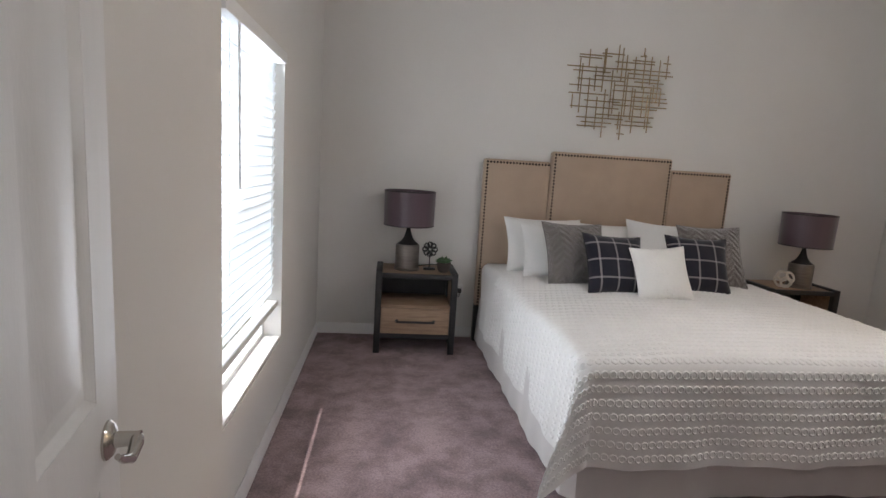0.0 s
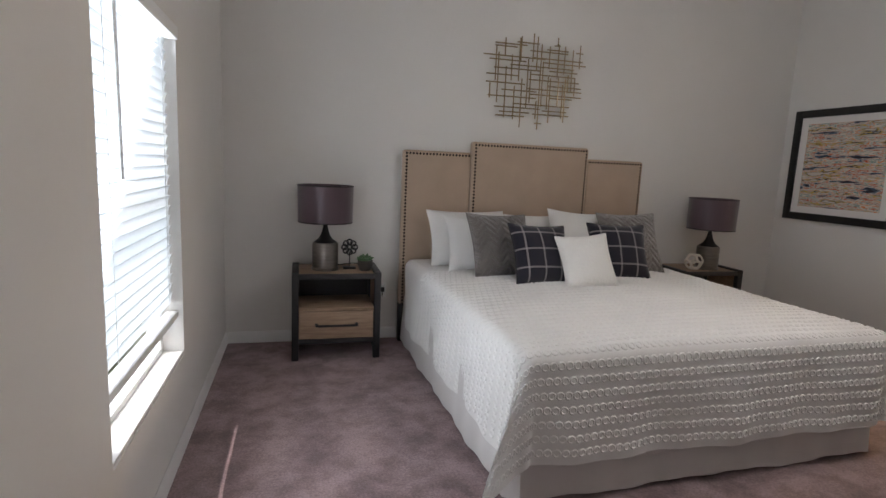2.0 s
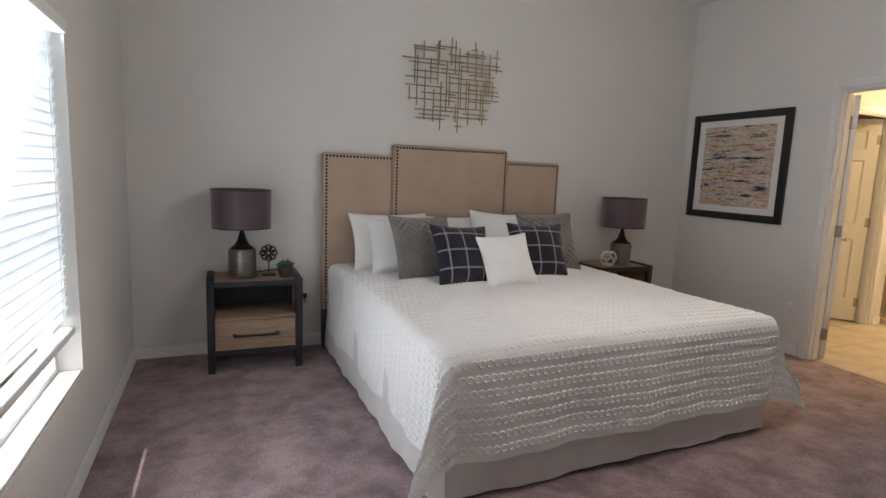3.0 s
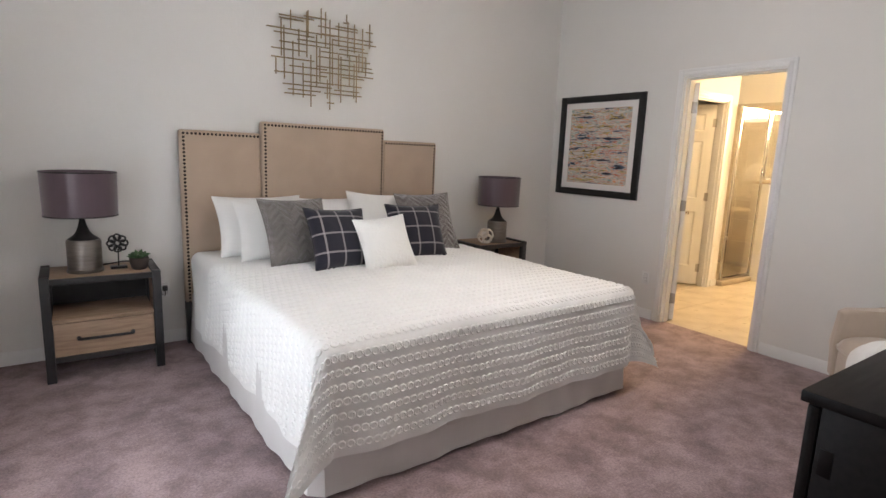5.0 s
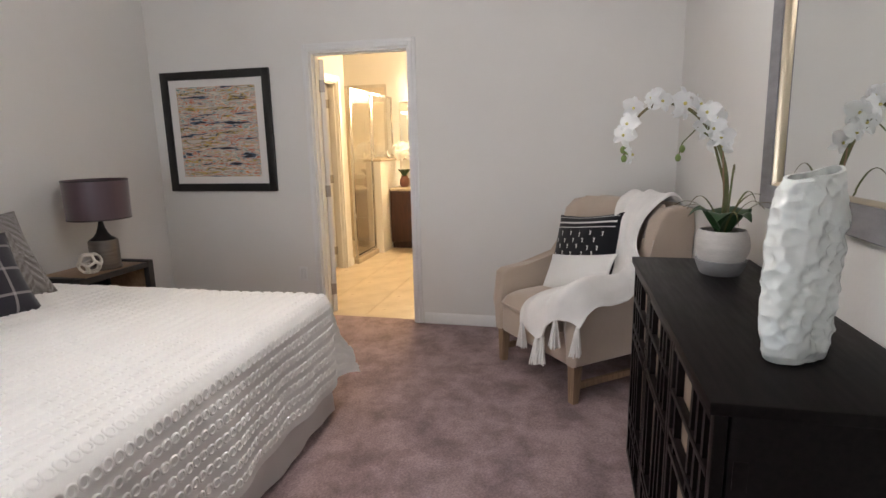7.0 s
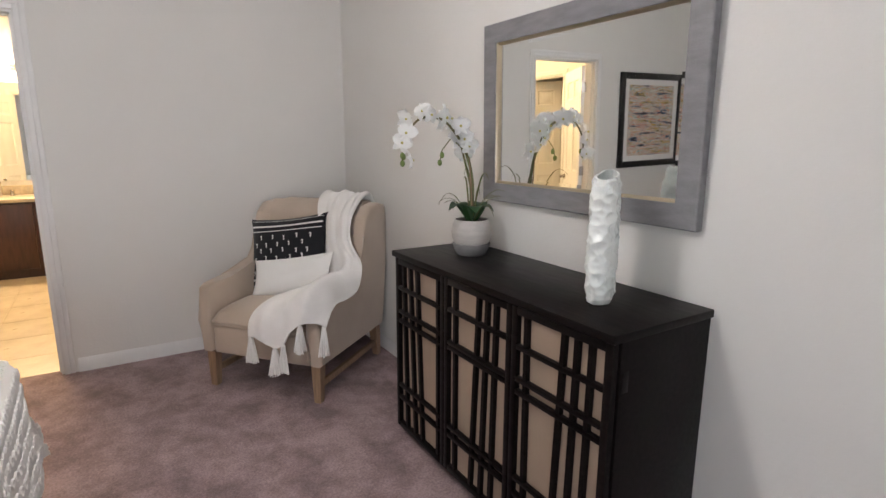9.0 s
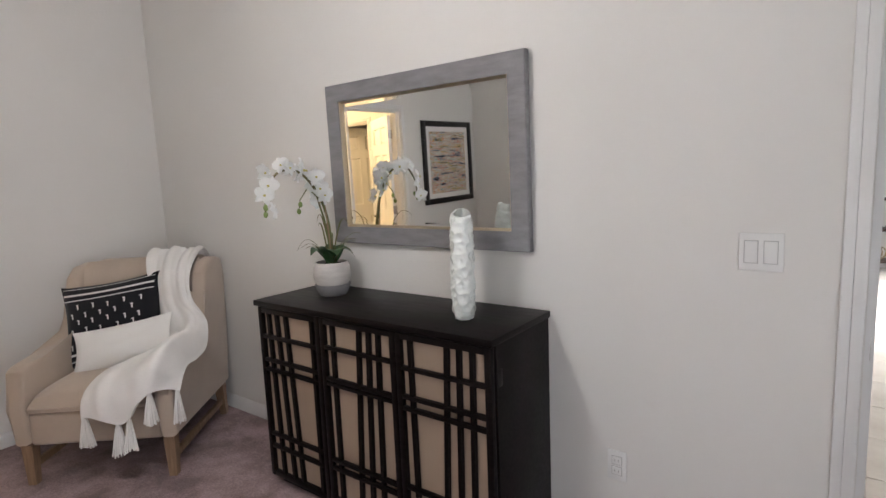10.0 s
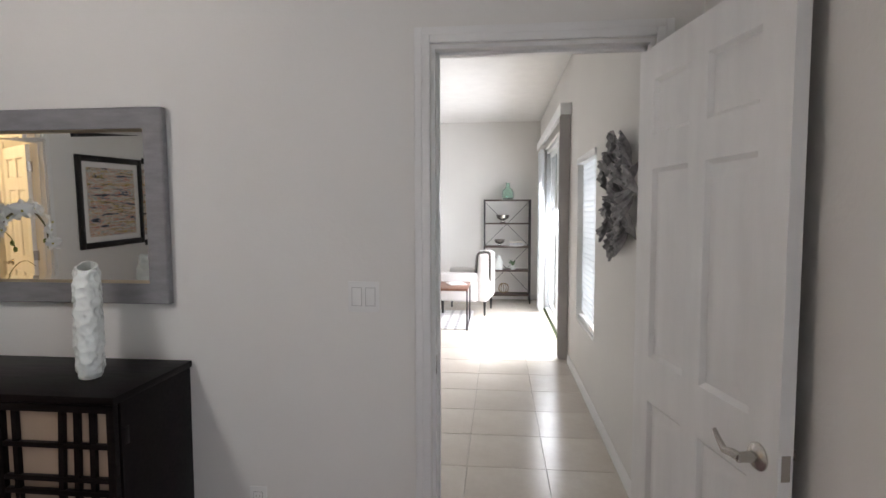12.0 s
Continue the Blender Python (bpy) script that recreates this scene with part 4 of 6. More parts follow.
for z in (0.30, 0.60, 0.76):
    if z != 0.60:
        part("hinge", bm_box(-0.0015, dd - 0.062, z - 0.03, 0.001, dd - 0.036, z + 0.03, 0.0005), ESPRESSO, dresser)

mirror = thing("wall_mirror", pose(2.391, S + 0.009, 1.505, -0.85), "rectangular wall mirror in a weathered grey wooden frame", "mirror")
mw, mh, mf = 0.534, 0.374, 0.078


def mitred(w, h, wide, y0, y1, y2, bm):
    """A mitred frame: outer edge y1 deep, inner edge y2 deep."""
    o = [(-w, -h), (w, -h), (w, h), (-w, h)]
    i = [(-w + wide, -h + wide), (w - wide, -h + wide), (w - wide, h - wide), (-w + wide, h - wide)]
    rows = [[bm.verts.new((x, y, z)) for x, z in pts] for pts, y in ((o, y0), (o, y1 * 0.9), ([(x * 0.992, z * 0.99) for x, z in o], y1), (i, y2), (i, y0))]
    for a, b in zip(rows, rows[1:] + rows[:1]):
        for k in range(4):
            bm.faces.new((a[k], a[(k + 1) % 4], b[(k + 1) % 4], b[k]))
    return bm


part("frame", mitred(mw, mh, mf, 0.0, 0.034, 0.028, bmesh.new()), GREYFRAME, mirror)
part("inner_lip", mitred(mw - mf + 0.001, mh - mf + 0.001, 0.012, 0.001, 0.024, 0.012, bmesh.new()), GOLDLIP, mirror, "champagne gold inner lip")
gw, gh, bw = mw - mf - 0.011, mh - mf - 0.011, 0.014
part("mirror_glass", bm_box(-gw + bw, 0.002, -gh + bw, gw - bw, 0.007, gh - bw), MIRROR, mirror)
bm = bmesh.new()
ring_in = [bm.verts.new((x, 0.007, z)) for x, z in ((-gw + bw, -gh + bw), (gw - bw, -gh + bw), (gw - bw, gh - bw), (-gw + bw, gh - bw))]
ring_out = [bm.verts.new((x, 0.0075, z)) for x, z in ((-gw, -gh), (gw, -gh), (gw, gh), (-gw, gh))]
ring_back = [bm.verts.new((x, 0.002, z)) for x, z in ((-gw, -gh), (gw, -gh), (gw, gh), (-gw, gh))]
for a, b in ((ring_in, ring_out), (ring_out, ring_back)):
    for k in range(4):
        bm.faces.new((a[k], a[(k + 1) % 4], b[(k + 1) % 4], b[k]))
bevel_edge = part("bevelled_border", bm, MIRROR, mirror, "bevelled mirror border")
bevel_edge.data.shade_flat()


def vase_point(u, v, inner=False):
    a = 2 * math.pi * u
    z = 0.388 * v
    belly = 0.84 + 0.17 * math.sin(math.pi / 2 * min(1, v / 0.3)) - 0.09 * max(0, v - 0.45) ** 1.5 / 0.408 - 0.20 * max(0, v - 0.78) ** 2 / 0.0484
    if v < 0.04:
        belly *= 0.93 + 0.07 * (v / 0.04) ** 0.5
    ex = 2.6
    c, s = math.cos(a), math.sin(a)
    r = (abs(c) ** ex + abs(s) ** ex) ** (-1 / ex)
    rx, ry = 0.040, 0.090
    p = Vector((rx * (0.5 + 0.5 * belly) * r * c, ry * belly * r * s, z + (0.016 * s * s * (1 if s < 0 else -0.6) * (v ** 6)))) 
    q = Vector((p.x * 1.0, p.y, z)) * 36
    d = noise.voronoi(q)[0][0]
    nrm = Vector((c / rx, s / ry, 0)).normalized()
    p += nrm * (0.019 * (d - 0.45)) * (1 if 0.03 < v < 0.985 else 0.4)
    if inner:
        p -= nrm * 0.007
    return p


vase = thing("vase", pose(2.045, 0.855, DZ, 0, 0, 34), "tall white ceramic vase with a hammered surface", "vase")
bm = sheet(lambda u, v: vase_point(u, v), 120, 110)
sheet(lambda u, v: vase_point(u, 1 - v * 0.6, True), 120, 12, bm)
sheet(lambda u, v: vase_point(u, 1.0, False).lerp(vase_point(u, 1.0, True), v), 120, 1, bm)
sheet(lambda u, v: Vector((vase_point(u, 0).x * (1 - v), vase_point(u, 0).y * (1 - v), 0.0)), 120, 1, bm)
sheet(lambda u, v: Vector((vase_point(u, 0.4, True).x * (1 - v), vase_point(u, 0.4, True).y * (1 - v), 0.162)), 120, 1, bm)
bmesh.ops.remove_doubles(bm, verts=bm.verts, dist=0.0003)
part("body", bm, CERAMIC, vase)

STONE = mat("pale_stoneware", (0.50, 0.47, 0.44), 0.7, vary=0.06, scale=12, fine=0.08, fine_scale=90, bump=0.2, bump_scale=90, stretch=(1, 1, 3))
STONE2 = mat("grey_stoneware", (0.24, 0.235, 0.24), 0.7, vary=0.06, scale=12, fine=0.08, fine_scale=90, bump=0.2, bump_scale=90)
ORCHID = thin_petal("orchid_petal")
ORCHIDC = mat("orchid_throat", (0.62, 0.55, 0.18), 0.6, vary=0.1)
STEM = mat("orchid_stem", (0.14, 0.115, 0.05), 0.55, vary=0.2, scale=20, color2=(0.10, 0.13, 0.04))
ORLEAF = mat("orchid_leaf", (0.028, 0.075, 0.025), 0.4, vary=0.2, scale=10, color2=(0.02, 0.05, 0.018))
BUD = mat("orchid_bud", (0.20, 0.28, 0.08), 0.5, vary=0.15)
orchid = thing("orchid_plant", pose(2.815, 0.815, DZ), "white artificial orchid in a two-tone stoneware pot", "plant")
part("pot", lathe([(0.074, 0.052), (0.086, 0.080), (0.088, 0.10), (0.084, 0.13), (0.073, 0.155), (0.068, 0.155), (0.066, 0.142), (0, 0.140)], 40), STONE, orchid, "pale stoneware upper pot")
part("pot_base", lathe([(0, 0), (0.060, 0), (0.066, 0.006), (0.079, 0.036), (0.083, 0.052), (0.073, 0.053)], 40), STONE2, orchid, "grey stoneware lower band")
part("soil", lathe([(0, 0.146), (0.064, 0.143)], 24), SOIL, orchid)
random.seed(8)


def blade(length, width, root, ang, rise, droop, material, name, fold=0.2):
    """A leaf from root, that rises and bends over."""
    ca, sa = math.cos(ang), math.sin(ang)

    def fn(u, v):
        d = length * u
        z = rise * math.sin(min(1, u * 1.1) * math.pi * 0.5) * length - droop * length * u ** 3
        wd = width * (math.sin(math.pi * min(1, 0.12 + u * 0.9)) ** 0.75) * (v - 0.5)
        run = d * (1 - 0.25 * rise)
        return (root[0] + ca * run - sa * wd, root[1] + sa * run + ca * wd, root[2] + z + fold * abs(wd))
    return part(name, sheet(fn, 12, 4, thick=0.0015), material, orchid)


for ang, ln in ((0.4, 0.125), (1.5, 0.14), (2.7, 0.13), (3.9, 0.12), (5.2, 0.135)):
    blade(ln, 0.095, (0, 0, 0.142), ang, 0.75, 0.35, ORLEAF, "leaf")
for i in range(11):
    blade(random.uniform(0.15, 0.25), 0.007, (random.uniform(-0.015, 0.015), random.uniform(-0.015, 0.015), 0.14), random.uniform(0, 6.28), random.uniform(0.65, 1.5), random.uniform(0.0, 0.5), STEM, "grass_blade", 0)


def arch(f):
    """The main stem: up from the pot, then over to the front."""
    pts = [Vector((0, 0, 0.14)), Vector((0.0, 0.0, 0.32)), Vector((0.0, 0.045, 0.46)), Vector((0.0, 0.14, 0.565)), Vector((0.0, 0.25, 0.575)), Vector((0.0, 0.32, 0.50)), Vector((0.0, 0.335, 0.41))]
    g = f * (len(pts) - 1)
    i = min(int(g), len(pts) - 2)
    h = g - i
    p0, p1, p2, p3 = pts[max(i - 1, 0)], pts[i], pts[i + 1], pts[min(i + 2, len(pts) - 1)]
    return 0.5 * ((2 * p1) + (p2 - p0) * h + (2 * p0 - 5 * p1 + 4 * p2 - p3) * h * h + (3 * p1 - p0 - 3 * p2 + p3) * h ** 3)


part("stem", tube([arch(i / 40) for i in range(41)], [0.0075 - 0.004 * i / 40 for i in range(41)], 8), STEM, orchid)
part("stem", tube([(0.012, -0.006, 0.14), (0.012, 0.0, 0.30), (0.01, 0.05, 0.46), (0.012, 0.10, 0.50), (0.012, 0.145, 0.45), (0.01, 0.155, 0.41)], [0.005, 0.005, 0.004, 0.003, 0.0025, 0.002], 8), STEM, orchid)
part("support_stake", tube([(-0.006, -0.004, 0.14), (-0.004, 0.02, 0.42)], 0.003, 6), OAKLEG, orchid)
bm = bmesh.new()
for k in range(5):
    a = math.pi / 2 + 2 * math.pi * k / 5
    big = k in (1, 4)
    ln, wd = (0.036, 0.040) if big else (0.036, 0.024)
    ca, sa = math.cos(a), math.sin(a)

    def petal(u, v):
        r = ln * u
        w2 = wd * math.sin(math.pi * min(1, 0.10 + 0.86 * u)) ** 0.6 * (v - 0.5)
        return (ca * r - sa * w2, -0.004 - 0.012 * u * u + (0.004 if big else 0) + 0.02 * abs(v - 0.5) * u, sa * r + ca * w2)
    sheet(petal, 6, 5, bm, 0.0)
flower_me = mesh_of(bm, "flower")
flower_me.materials.append(ORCHID)
bm = bmesh.new()
bmesh.ops.create_uvsphere(bm, u_segments=8, v_segments=6, radius=0.0045)
bmesh.ops.transform(bm, matrix=Matrix.Translation((0, 0.006, -0.004)), verts=bm.verts)
throat_me = mesh_of(bm, "throat")
throat_me.materials.append(ORCHIDC)


def bloom(p, yaw, pitch, scale):
    f = new("flower", flower_me)
    f.parent = orchid
    f.matrix_local = Matrix.Translation(p) @ pose(0, 0, 0, pitch, random.uniform(-25, 25), yaw) @ Matrix.Diagonal((scale, scale, scale, 1))
    t = new("throat", throat_me)
    t.parent = f
    return f


for i in range(10):
    f = 0.36 + 0.58 * i / 9
    p = arch(f) + Vector((random.uniform(-0.045, 0.045), random.uniform(-0.02, 0.02), random.uniform(0.0, 0.05) - (0.03 if f > 0.8 else 0)))
    bloom(p, random.choice((150, 110, 200, 60, 130)) + random.uniform(-25, 25), random.uniform(-10, 25), random.uniform(1.05, 1.35))
for p in ((0.015, 0.07, 0.50), (-0.02, 0.03, 0.47), (0.03, 0.02, 0.44), (-0.03, 0.08, 0.55), (0.02, 0.10, 0.58), (0.0, 0.05, 0.53)):
    bloom(Vector(p), random.choice((150, 110, 60)) + random.uniform(-25, 25), random.uniform(-10, 20), random.uniform(1.05, 1.35))
for p in ((0, 0.335, 0.40), (0.01, 0.325, 0.425), (-0.01, 0.34, 0.43), (0.01, 0.157, 0.40), (0.012, 0.145, 0.43)):
    b = bmesh.new()
    bmesh.ops.create_uvsphere(b, u_segments=10, v_segments=8, radius=0.011)
    bmesh.ops.transform(b, matrix=Matrix.Translation(p) @ Matrix.Diagonal((0.8, 0.9, 1.2, 1)), verts=b.verts)
    part("bud", b, BUD, orchid, "pale green orchid bud")


# ---------------------------------------------------------------- switches and outlets
# darker grey that paints the shadow line round each rocker
GAP_SHADE = mat("painted_gap_shade", (0.42, 0.41, 0.40), 0.6, vary=0.01)
def wall_plate(name, m, w, h, label, rockers):
    p = thing(name, m, label, name.replace("_", " "))
    part("plate", bm_box(-w / 2, 0.0005, -h / 2, w / 2, 0.006, h / 2, 0.002), PLASTIC, p)
    for x, ww, hh, z in rockers:
        part("rocker_shadow_rim", bm_box(x - ww / 2 - 0.0022, 0.0058, z - hh / 2 - 0.0022, x + ww / 2 + 0.0022, 0.0064, z + hh / 2 + 0.0022), GAP_SHADE, p)
        part("rocker", bm_box(x - ww / 2, 0.006, z - hh / 2, x + ww / 2, 0.0085, z + hh / 2, 0.001), PLASTIC, p)
    return p


def receptacle(m, label):
    p = wall_plate("wall_outlet", m, 0.07, 0.115, label, [(0, 0.034, 0.03, 0.02), (0, 0.034, 0.03, -0.02)])
    for z in (0.02, -0.02):
        for x in (-0.007, 0.007):
            part("slot", bm_box(x - 0.0012, 0.0084, z - 0.004, x + 0.0012, 0.0089, z + 0.005), HINGE, p)
    return p


wall_plate("light_switch", pose(1.10, S, 1.166), 0.118, 0.115, "white double rocker light switch on the wall", [(-0.026, 0.034, 0.066, 0), (0.026, 0.034, 0.066, 0)])
receptacle(pose(1.533, S, 0.35), "white double wall outlet")
receptacle(pose(1.035, N, 0.385, 0, 0, 180), "white double wall outlet beside the bed")
receptacle(pose(E, 3.42, 0.36, 0, 0, 90), "white double wall outlet below the picture")


# ---------------------------------------------------------------- armchair with its cushions and throw
CHAIR = pose(4.050, 1.225, 0, 0, 0, 219.5)
BROAD = CHAIR @ Matrix.Diagonal((1.05, 1.06, 1.0, 1.0))
chair = thing("armchair", BROAD, "oatmeal upholstered wingback armchair with oak legs", "armchair")


def side_profile(x0, x1, bm=None):
    """One arm and wing: an outline in depth and height, made thick and rounded."""
    bm = bm or bmesh.new()
    out = [(-0.375, 0.215), (-0.385, 0.40), (-0.372, 0.585), (-0.34, 0.606), (-0.20, 0.612), (-0.06, 0.622), (0.05, 0.650), (0.105, 0.72), (0.115, 0.84),
           (0.135, 0.945), (0.20, 1.0), (0.32, 1.012), (0.405, 0.99), (0.42, 0.90), (0.39, 0.60), (0.35, 0.215)]
    a = [bm.verts.new((x0, y, z)) for y, z in out]
    b = [bm.verts.new((x1, y, z)) for y, z in out]
    n = len(out)
    fs = [bm.faces.new(a[::-1]), bm.faces.new(b)] + [bm.faces.new((a[i], a[(i + 1) % n], b[(i + 1) % n], b[i])) for i in range(n)]
    es = [e for e in bm.edges if len(e.link_faces) == 2 and any(len(f.verts) > 4 for f in e.link_faces)]
    bmesh.ops.bevel(bm, geom=es, offset=0.024, segments=4, affect="EDGES", profile=0.5)
    return bm


part("wing_arm", side_profile(-0.372, -0.292), CHAIRC, chair)
part("wing_arm", side_profile(0.292, 0.372), CHAIRC, chair)


def back_point(u, v):
    x = -0.30 + 0.60 * u
    z = 0.40 + 0.62 * v
    bow = 0.03 * (1 - (2 * u - 1) ** 2)
    roll = 0.07 * max(0, (v - 0.86) / 0.14) ** 2.2
    return (x, 0.165 + 0.055 * v + roll - bow + 0.045 * abs(2 * u - 1) ** 6 * -1, z)


bm = sheet(back_point, 20, 18, thick=0.10)
part("backrest", bm, CHAIRC, chair)
part("seat_frame", bm_box(-0.30, -0.368, 0.205, 0.30, 0.33, 0.375, 0.02, seg=3), CHAIRC, chair)
part("outer_back", bm_box(-0.30, 0.30, 0.205, 0.30, 0.40, 1.02, 0.035, seg=3), CHAIRC, chair)


def seat_point(u, v):
    a, b = 2 * u - 1, 2 * v - 1
    puff = (max(0, 1 - abs(a) ** 5) * max(0, 1 - abs(b) ** 5)) ** 0.35
    return (0.288 * a, -0.12 + 0.262 * b, 0.40 + 0.09 * puff + 0.015 * (1 - a * a) * (1 - b * b))


bm = sheet(seat_point, 26, 26)
box(bm, -0.288, -0.382, 0.376, 0.288, 0.142, 0.41, 0.012)
seat = part("seat_cushion", bm, CHAIRC, chair)
part("piping", tube([(-0.285, 0.1, 0.40), (-0.285, -0.372, 0.40), (-0.27, -0.384, 0.40), (0.27, -0.384, 0.40), (0.285, -0.372, 0.40), (0.285, 0.1, 0.40)], 0.005, 6), CHAIRC, seat)
for sx in (-1, 1):
    for sy, y in ((-1, -0.335), (1, 0.305)):
        bm = bmesh.new()
        vs = []
        for z, h, dy in ((0, 0.018, 0.03 if sy > 0 else -0.005), (0.207, 0.026, 0)):
            for dy2, dx2 in ((-h, -h), (-h, h), (h, h), (h, -h)):
                vs.append(bm.verts.new((sx * 0.325 + dx2, y + dy + dy2, z)))
        for q in ((3, 2, 1, 0), (4, 5, 6, 7), (0, 1, 5, 4), (1, 2, 6, 5), (2, 3, 7, 6), (3, 0, 4, 7)):
            bm.faces.new([vs[i] for i in q])
        part("leg", bm, OAKLEG, chair, "tapered oak leg")
    part("stretcher", bm_box(sx * 0.325 - 0.011, -0.31, 0.075, sx * 0.325 + 0.011, 0.30, 0.11, 0.003), OAKLEG, chair, "oak side stretcher")


def embroidery(c, w, h, th):
    bm = bmesh.new()

    def mark(u0, u1, v0, v1, n=1):
        sheet(lambda u, v: cushion_point(w, h, th, u0 + (u1 - u0) * u, v0 + (v1 - v0) * v, -1, 0.0022), n, 2, bm)
    for v0, v1 in ((0.865, 0.89), (0.80, 0.812), (0.13, 0.155), (0.06, 0.07), (0.955, 0.962)):
        mark(0.03, 0.97, v0, v1, 30)
    random.seed(3)
    for r in range(6):
        for k in range(5):
            u = 0.10 + 0.165 * k + (0.08 if r % 2 else 0) + random.uniform(-0.015, 0.015)
            v = 0.20 + 0.095 * r + random.uniform(-0.012, 0.012)
            mark(u, u + 0.014, v, v + 0.062)
            mark(u - 0.012, u + 0.014, v + 0.048, v + 0.062)
    part("embroidery", bm, MATBOARD, c, "white stripes and dashes")


BLACKCLOTH = mat("black_cotton", (0.012, 0.012, 0.015), 0.9, vary=0.1, bump=0.4, bump_scale=350, sheen=0.2, spec=0.2)
cushion("black_cushion", CHAIR @ pose(-0.075, 0.0, 0.487, 0, 0, 0) @ pose(0, 0, 0, -19, 0, 0) @ pose(0, 0, 0, 0, -8, 0), 0.55, 0.47, 0.14, BLACKCLOTH, "black cushion with white stripes and dash embroidery", embroidery, "cushions on the armchair")
cushion("lumbar_cushion", CHAIR @ pose(0.035, -0.145, 0.50, 0, 0, -2) @ pose(0, 0, 0, -30, 0, 0) @ pose(0, 0, 0, 0, -11, 0), 0.53, 0.25, 0.12, WHITECLOTH, "small white oblong cushion on the armchair", None, "cushions on the armchair")

THROWC = mat("white_knit_throw", (0.80, 0.775, 0.745), 0.95, vary=0.03, scale=10, fine=0.06, fine_scale=220, bump=0.35, bump_scale=190, sheen=0.3, spec=0.15)
throw = thing("throw_blanket", BROAD, "white knitted throw with tassels draped over the armchair", "blanket")


def spline(pts, f):
    pts = [Vector(p) for p in pts]
    g = f * (len(pts) - 1)
    i = min(int(g), len(pts) - 2)
    h = g - i
    p0, p1, p2, p3 = pts[max(i - 1, 0)], pts[i], pts[i + 1], pts[min(i + 2, len(pts) - 1)]
    return 0.5 * ((2 * p1) + (p2 - p0) * h + (2 * p0 - 5 * p1 + 4 * p2 - p3) * h * h + (3 * p1 - p0 - 3 * p2 + p3) * h ** 3)


# four lines that the cloth follows from behind the back to its front hem: left edge, seat, arm crest, outer edge
LEFT = [(0.04, 0.40, 0.80), (0.03, 0.39, 0.98), (0.03, 0.28, 1.045), (0.06, 0.165, 0.95), (0.09, 0.145, 0.76), (0.13, 0.08, 0.60), (0.16, -0.06, 0.53), (0.08, -0.20, 0.53), (0.02, -0.33, 0.515), (0.0, -0.41, 0.46), (-0.012, -0.425, 0.335)]
INNER = [(0.13, 0.40, 0.80), (0.13, 0.39, 0.98), (0.13, 0.28, 1.045), (0.14, 0.155, 0.95), (0.16, 0.11, 0.78), (0.215, 0.04, 0.65), (0.265, -0.06, 0.59), (0.225, -0.20, 0.585), (0.17, -0.34, 0.555), (0.14, -0.425, 0.48), (0.15, -0.435, 0.345)]
CREST = [(0.22, 0.40, 0.80), (0.22, 0.39, 0.98), (0.22, 0.28, 1.045), (0.225, 0.135, 0.96), (0.26, 0.06, 0.80), (0.335, 0.0, 0.715), (0.345, -0.08, 0.665), (0.34, -0.20, 0.652), (0.33, -0.33, 0.635), (0.315, -0.42, 0.57), (0.29, -0.435, 0.43)]
RIGHT = [(0.30, 0.40, 0.80), (0.30, 0.39, 0.98), (0.30, 0.28, 1.045), (0.295, 0.125, 0.95), (0.325, 0.05, 0.81), (0.405, 0.01, 0.68), (0.425, -0.08, 0.55), (0.418, -0.18, 0.53), (0.415, -0.27, 0.53), (0.415, -0.33, 0.50), (0.41, -0.37, 0.45)]


def throw_point(u, v, off=0.0):
    p = spline([spline(LEFT, v), spline(INNER, v), spline(CREST, v), spline(RIGHT, v)], u)
    fold = 0.010 * math.sin(u * 15 + v * 5) + 0.0035 * math.sin(u * 37 - v * 7) + 0.016 * noise.noise((u * 5, v * 9, 1.0))
    n = Vector((0, -0.8, 0.6)) if v > 0.2 else Vector((0, 0.1, 1.0))
    if 0.55 < v < 0.85:
        n = Vector((0, -0.35, 0.95))
    p += n * (fold + 0.016 + off)
    edge = 0.03 * math.sin(u * 9 + 1)
    if v > 0.9:
        p.z += edge * (v - 0.9) * 10
    return p


part("cloth", sheet(throw_point, 60, 80, thick=0.008), THROWC, throw)
random.seed(12)
for u in (0.03, 0.33, 0.45, 0.70, 0.96):
    p = throw_point(u, 1.0)
    bm = bmesh.new()
    for k in range(40):
        a, r = random.uniform(0, 6.28), random.uniform(0.004, 0.036)
        tube([p + Vector((0, 0, 0.012)), p + Vector((0.35 * r * math.cos(a), 0.35 * r * math.sin(a), -0.02)), p + Vector((r * math.cos(a), r * math.sin(a) - 0.006, -0.135 - random.uniform(0, 0.018)))], 0.0034, 4, bm)
    lathe([(0.004, -0.004), (0.011, 0.0), (0.010, 0.014), (0.003, 0.018)], 10, Matrix.Translation(p + Vector((0, 0, -0.012))), bm)
    part("tassel", bm, THROWC, throw, "white yarn tassel")

# ---------------------------------------------------------------- ceiling fan, unseen, added as a source for the bedroom's fill light
FAN = pose(2.30, 2.15, 0)
FANBLADE = mat("dark_fan_blade", (0.05, 0.04, 0.035), 0.5, vary=0.1, stretch=(1, 8, 8))
BOWL = glow("added_glow_bowl", (1.0, 0.86, 0.70), 3.0)
fan = thing("ceiling_fan", FAN, "unseen ceiling fan with dark blades and a glowing bowl, added to carry the room's fill light", "ceiling fan")
part("canopy", lathe([(0, H), (0.07, H - 0.002), (0.065, H - 0.05), (0.02, H - 0.065), (0, H - 0.066)], 28), HINGE, fan)
part("downrod", lathe([(0.012, 2.50), (0.012, H - 0.06)], 12), HINGE, fan)
